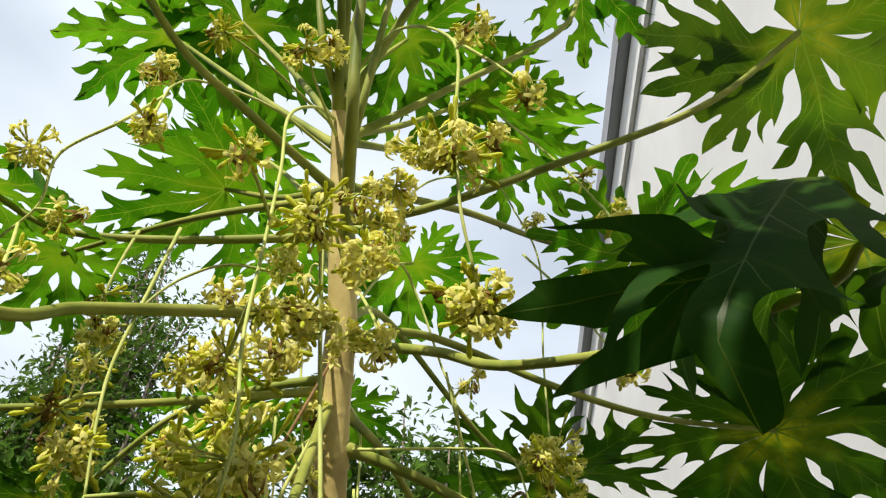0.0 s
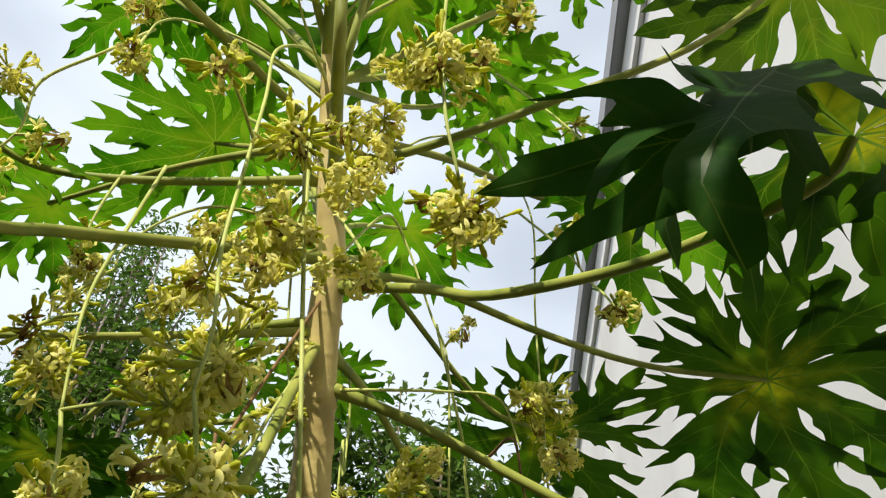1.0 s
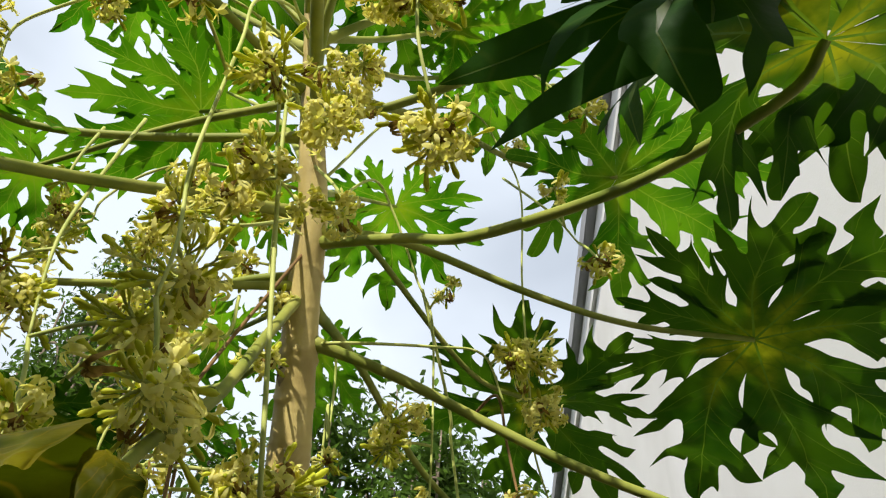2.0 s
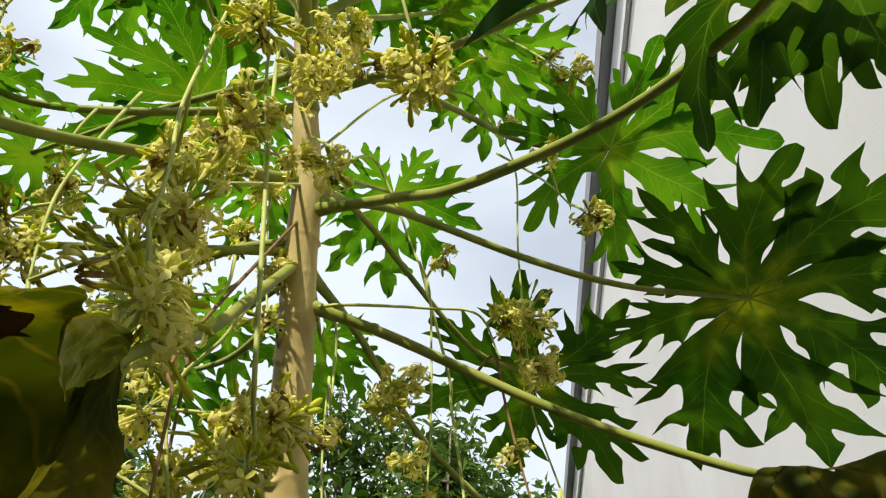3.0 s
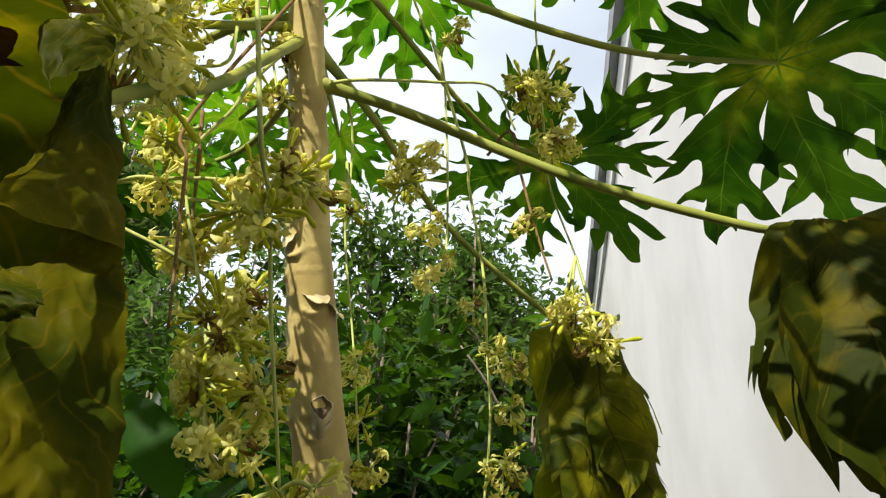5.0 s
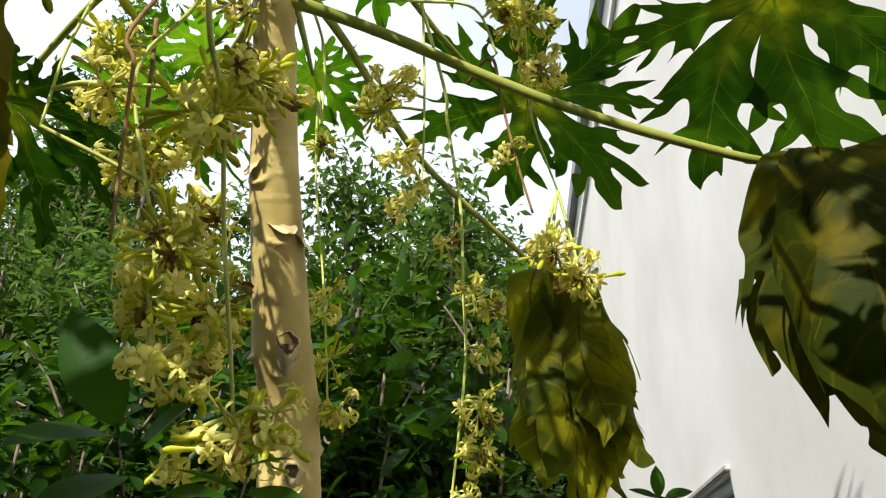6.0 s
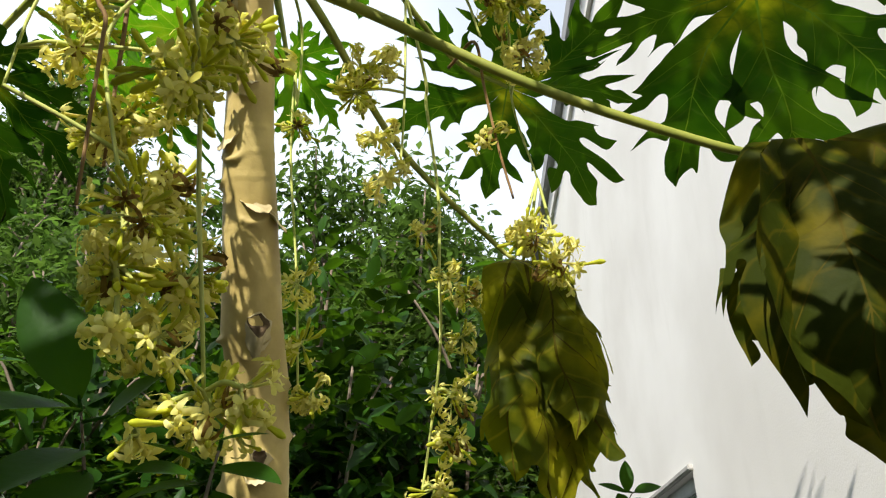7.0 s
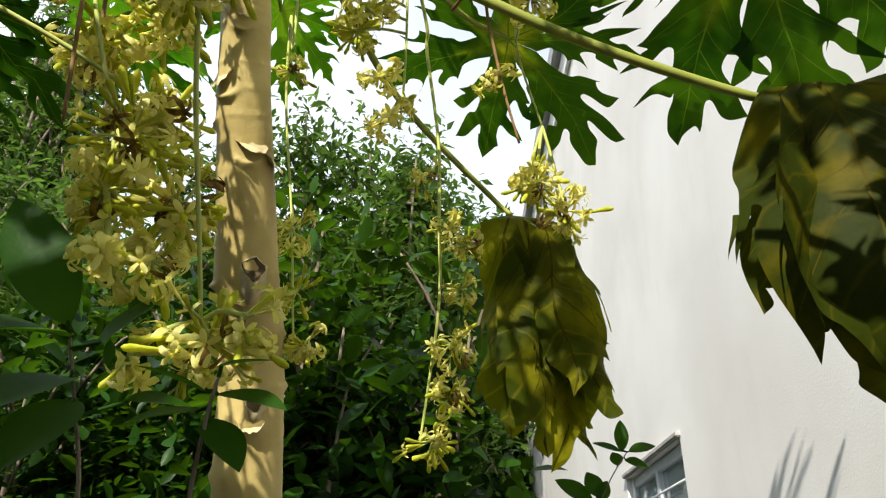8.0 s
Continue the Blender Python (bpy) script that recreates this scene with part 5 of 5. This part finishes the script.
flower_spray([(-0.108, 0.943, 2.748), (-0.270, 0.900, 2.778), (-0.349, 0.880, 2.734), (-0.395, 0.870, 2.657), (-0.395, 0.870, 2.606)], [((-0.437, 0.870, 2.612), 0.06, 36, 0.35), ((-0.421, 0.850, 2.537), 0.05, 24, 0.2)], 123, 0.003)
flower_spray([(-0.342, 0.800, 2.762), (-0.322, 0.760, 2.581), (-0.313, 0.740, 2.449), (-0.295, 0.730, 2.362), (-0.272, 0.730, 2.268)], [((-0.315, 0.740, 2.333), 0.075, 50, 0.35), ((-0.356, 0.740, 2.385), 0.05, 30, 0.1), ((-0.236, 0.720, 2.173), 0.06, 40, 0.3), ((-0.126, 0.660, 2.224), 0.07, 44, 0.3)], 124)
flower_spray([(-0.439, 0.840, 2.804), (-0.429, 0.820, 2.701), (-0.428, 0.820, 2.630)], [((-0.428, 0.820, 2.641), 0.035, 14, 0.1)], 125, 0.003)
flower_spray([(-0.204, 0.950, 2.379), (-0.194, 0.950, 2.302), (-0.184, 0.950, 2.203), (-0.175, 0.950, 2.120)], [((-0.168, 0.950, 2.180), 0.06, 34, 0.4), ((-0.251, 0.950, 2.343), 0.05, 26, 0.2)], 126, 0.003, True)

flower_spray([(-0.102, 0.937, 2.758), (-0.186, 1.000, 2.872), (-0.162, 1.000, 2.616), (-0.128, 1.000, 2.449)], [((-0.191, 1.000, 2.770), 0.065, 44, 0.45), ((-0.207, 1.000, 2.636), 0.06, 40, 0.3), ((-0.138, 1.020, 2.568), 0.05, 30, 0.4), ((-0.132, 1.000, 2.449), 0.05, 28, 0.3)], 128)
flower_spray([(-0.104, 0.986, 2.665), (-0.159, 0.860, 2.288), (-0.147, 0.850, 2.207), (-0.136, 0.850, 2.107), (-0.125, 0.850, 2.011)], [], 127, 0.0027, True, "dried brown flower stalk")

# ---- other plants ----
def pointed_leaf(length, width, curl, cup):
    """Verts and faces of one glossy pointed leaf along +x, cupped along its midrib."""
    vs, fs = [], []
    n = 12
    for i in range(n + 1):
        u = i / n
        w = width * math.sin(math.pi * u ** 0.92) ** 0.8 * 0.5 if 0 < i < n else 0.0004
        z = -curl * length * u * u
        vs += [Vector((u * length, -w, z + cup * w)), Vector((u * length, 0, z)), Vector((u * length, w, z + cup * w))]
    for i in range(n):
        b = i * 3
        fs += [(b, b + 1, b + 4, b + 3), (b + 1, b + 2, b + 5, b + 4)]
    return vs, fs


def leaf_cloud(name, anchors, per, spread, size, material, parent, rng, aspect=0.45, hangs=0.3, label=""):
    """A crown of many small leaves set round the anchor points."""
    vs, fs = [], []
    for a in anchors:
        for _ in range(per):
            c = a + Vector(max(-1.5, min(1.5, rng.gauss(0, 1))) * spread for _ in range(3))
            d = Vector((rng.gauss(0, 1), rng.gauss(0, 1), rng.gauss(-hangs, 0.6))).normalized()
            s = d.cross(Vector((rng.gauss(0, 0.5), rng.gauss(0, 0.5), 1))).normalized()
            n = s.cross(d)
            L = size * rng.uniform(0.45, 1.3)
            W = L * aspect * 0.5
            o = len(vs)
            if material is M_CITRUS:
                vs.append(c)
                for u, w in ((0.2, 0.72), (0.5, 1.0), (0.8, 0.62)):
                    m = c + d * L * u - n * L * 0.12 * u * u
                    vs += [m + s * W * w + n * W * 0.3 * w, m, m - s * W * w + n * W * 0.3 * w]
                vs.append(c + d * L - n * L * 0.12)
                fs += [(o, o + 1, o + 2), (o, o + 2, o + 3), (o + 1, o + 4, o + 5, o + 2), (o + 2, o + 5, o + 6, o + 3),
                       (o + 4, o + 7, o + 8, o + 5), (o + 5, o + 8, o + 9, o + 6), (o + 7, o + 10, o + 8), (o + 8, o + 10, o + 9)]
                continue
            vs += [c, c + d * L * 0.42 + s * W + n * W * 0.35, c + d * L * 0.45 - n * 0.02 * L, c + d * L * 0.42 - s * W + n * W * 0.35, c + d * L - n * L * 0.12]
            fs += [(o, o + 1, o + 2), (o, o + 2, o + 3), (o + 1, o + 4, o + 2), (o + 2, o + 4, o + 3)]
    return mesh_object(name, vs, fs, material, parent, label)


def shrub(name, base, height, width, depth, label, category, seed, leaf_size, per, spread, material, limbs=14, thick=0.03, aspect=0.45, bottom=0.12):
    """Tapered trunk, forking limbs and a crown of separate leaves with an uneven outline."""
    rng = random.Random(seed)
    base = Vector(base)
    ob = thing(name, base, label, category, "citrus bushes in the garden" if category == "bush" else "trees behind the garden")
    fork = base + Vector((0, 0, height * 0.18))
    v, f = tube(spline([base - Vector((0, 0, 0.05)), base.lerp(fork, 0.5) + Vector((0.02, 0.01, 0)), fork], 8), [thick * (1.3 - 0.05 * i) for i in range(9)], 10)
    mesh_object("trunk", v, f, M_TWIG, ob)
    anchors = []
    for i in range(limbs):
        a = i * 2.4 + rng.uniform(-0.4, 0.4)
        r = math.sqrt((i + 0.6) / limbs)
        h = bottom + (1 - bottom) * rng.uniform(0.3, 1.0) * (1 - 0.25 * r)
        end = base + Vector((math.cos(a) * r * width / 2, math.sin(a) * r * depth / 2, h * height))
        mid = fork.lerp(end, 0.5) + Vector((rng.uniform(-0.1, 0.1) * width, rng.uniform(-0.1, 0.1) * depth, -0.04 * height))
        path = spline([fork, mid, end], 10)
        v, f = tube(path, [thick * 0.6 * (1 - 0.085 * k) + 0.002 for k in range(11)], 6)
        pieces = [(v, f)]
        anchors += path[5:]
        for _ in range(5):
            s = path[rng.randrange(4, 10)]
            e = s + Vector((max(-1.5, min(1.5, rng.gauss(0, 1))) * width * 0.12, max(-1.5, min(1.5, rng.gauss(0, 1))) * depth * 0.12, max(-0.1, min(0.14, rng.gauss(0.04, 0.09))) * height))
            tp = spline([s, s.lerp(e, 0.5) + Vector((0, 0, 0.02 * height)), e], 5)
            pieces.append(tube(tp, [thick * 0.22 * (1 - 0.12 * k) + 0.0012 for k in range(6)], 5))
            anchors += tp[2:]
        v, f = joined(pieces)
        mesh_object("branch", v, f, M_TWIG, ob)
    leaf_cloud("crown", anchors, per, spread, leaf_size, material, ob, rng, aspect)
    return ob


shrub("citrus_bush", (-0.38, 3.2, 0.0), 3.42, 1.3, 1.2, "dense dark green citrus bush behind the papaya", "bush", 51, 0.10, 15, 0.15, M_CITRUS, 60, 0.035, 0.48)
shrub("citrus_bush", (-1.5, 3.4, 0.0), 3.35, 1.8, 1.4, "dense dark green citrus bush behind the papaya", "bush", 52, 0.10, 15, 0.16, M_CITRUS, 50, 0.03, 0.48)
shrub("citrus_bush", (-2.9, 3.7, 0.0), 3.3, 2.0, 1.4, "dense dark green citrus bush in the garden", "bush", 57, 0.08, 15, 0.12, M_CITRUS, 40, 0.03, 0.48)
shrub("tree", (-6.6, 10.0, 0.0), 13.5, 2.6, 2.2, "tall slender tree with small dull green leaves", "tree", 53, 0.17, 34, 0.24, M_FARLEAF, 44, 0.13, 0.35, 0.3)
shrub("tree", (-1.0, 8.6, 0.0), 8.3, 3.4, 2.6, "leafy green tree behind the garden", "tree", 54, 0.18, 40, 0.22, M_FARLEAF, 72, 0.09, 0.4)
shrub("tree", (-3.4, 8.0, 0.0), 7.1, 3.2, 2.6, "leafy green tree behind the garden", "tree", 55, 0.18, 32, 0.23, M_FARLEAF, 56, 0.09, 0.4)
shrub("tree", (-6.2, 8.6, 0.0), 7.7, 4.0, 3.0, "leafy green tree behind the garden", "tree", 56, 0.18, 32, 0.23, M_FARLEAF, 56, 0.09, 0.4)
shrub("tree", (-9.4, 8.8, 0.0), 7.7, 4.4, 3.0, "leafy green tree behind the garden", "tree", 58, 0.18, 28, 0.23, M_FARLEAF, 50, 0.09, 0.4)
shrub("tree", (0.5, 12.0, 0.0), 8.4, 1.8, 2.4, "leafy green tree beyond the house", "tree", 59, 0.18, 32, 0.23, M_FARLEAF, 40, 0.09, 0.4)


def broad_leaf_spray(base, ctrl, leaves, label):
    """A young citrus shoot with a few large single leaves; leaves: foot, tip, width."""
    ob = thing("citrus_shoot", base, label, "shrub", "young shoots in the garden")
    low = Vector(ctrl[0])
    path = spline([low.lerp(Vector(base), k) for k in (1.0, 0.6, 0.35, 0.2, 0.1, 0.04)] + list(ctrl), 40)
    v, f = tube(path, [0.0030 - 0.00005 * i for i in range(41)], 7)
    mesh_object("stem", v, f, M_TWIG, ob)
    for foot, tip, width, up in leaves:
        foot, tip = Vector(foot), Vector(tip)
        near = min(path, key=lambda q: (q - foot).length)
        x = (tip - foot)
        L = x.length
        x.normalize()
        z = Vector(up)
        z = (z - x * z.dot(x)).normalized()
        y = z.cross(x)
        vs, fs = pointed_leaf(L, width, 0.12, 0.25)
        tv, tf = tube([near, foot + x * 0.004], [0.0016, 0.0013], 5, False)
        vs, fs = joined([([foot + x * q.x + y * q.y + z * q.z for q in vs], fs), (tv, tf)])
        mesh_object("leaf", vs, fs, M_SHOOT, ob)
    return ob


broad_leaf_spray((-0.35, 1.0, 0.0), [(-0.073, 0.890, 1.752), (-0.090, 0.890, 1.816), (-0.103, 0.890, 1.859)],
                 [((-0.105, 0.890, 1.867), (-0.161, 0.870, 1.965), 0.047, (0.25, -1, 0.15)), ((-0.104, 0.890, 1.859), (-0.129, 0.800, 1.843), 0.050, (0.1, -0.65, 0.75)),
                  ((-0.094, 0.890, 1.831), (-0.091, 0.790, 1.793), 0.042, (0.1, -0.6, 0.7)), ((-0.083, 0.890, 1.852), (-0.052, 0.910, 1.906), 0.030, (-0.5, -0.8, 0.3)),
                  ((-0.088, 0.890, 1.816), (-0.097, 0.840, 1.771), 0.042, (0.1, -0.6, 0.7)), ((-0.062, 0.900, 1.818), (-0.024, 0.920, 1.824), 0.028, (0.1, -0.5, 0.8))],
                 "young citrus shoot with large glossy leaves in front of the papaya")
broad_leaf_spray((-0.05, 1.05, 0.0), [(0.010, 0.850, 1.747), (0.013, 0.850, 1.795), (0.013, 0.860, 1.822)],
                 [((0.010, 0.860, 1.828), (0.044, 0.860, 1.837), 0.016, (0, -0.3, 1)), ((0.011, 0.860, 1.811), (0.061, 0.840, 1.803), 0.028, (0, -0.5, 1)), ((0.009, 0.860, 1.811), (-0.028, 0.840, 1.828), 0.024, (0, -0.3, 1)),
                  ((0.007, 0.860, 1.801), (-0.032, 0.840, 1.794), 0.026, (0, -0.4, 1)), ((0.009, 0.860, 1.797), (0.040, 0.840, 1.767), 0.026, (0, -0.4, 1))],
                 "young citrus shoot with glossy leaves beside the papaya trunk")
broad_leaf_spray((0.45, 1.94, 0.0), [(0.425, 1.940, 1.844), (0.467, 1.940, 1.930), (0.507, 1.940, 1.986)],
                 [((0.496, 1.940, 1.986), (0.501, 1.940, 2.053), 0.03, (0, -1, 0.2)), ((0.496, 1.940, 1.986), (0.440, 1.940, 2.009), 0.02, (0, -0.7, 0.6)), ((0.510, 1.940, 1.986), (0.567, 1.940, 2.003), 0.03, (0, -0.7, 0.6)), ((0.500, 1.940, 1.969), (0.550, 1.940, 1.958), 0.03, (0, -0.7, 0.6)), ((0.487, 1.940, 1.958), (0.478, 1.940, 1.986), 0.03, (0, -0.7, 0.6)),
                  ((0.441, 1.940, 1.897), (0.423, 1.940, 1.947), 0.04, (0, -0.8, 0.4)), ((0.429, 1.940, 1.887), (0.359, 1.940, 1.935), 0.04, (0, -0.8, 0.4)), ((0.440, 1.940, 1.887), (0.461, 1.940, 1.930), 0.03, (0, -0.8, 0.4))],
                 "small shrub with oval green leaves growing by the wall")
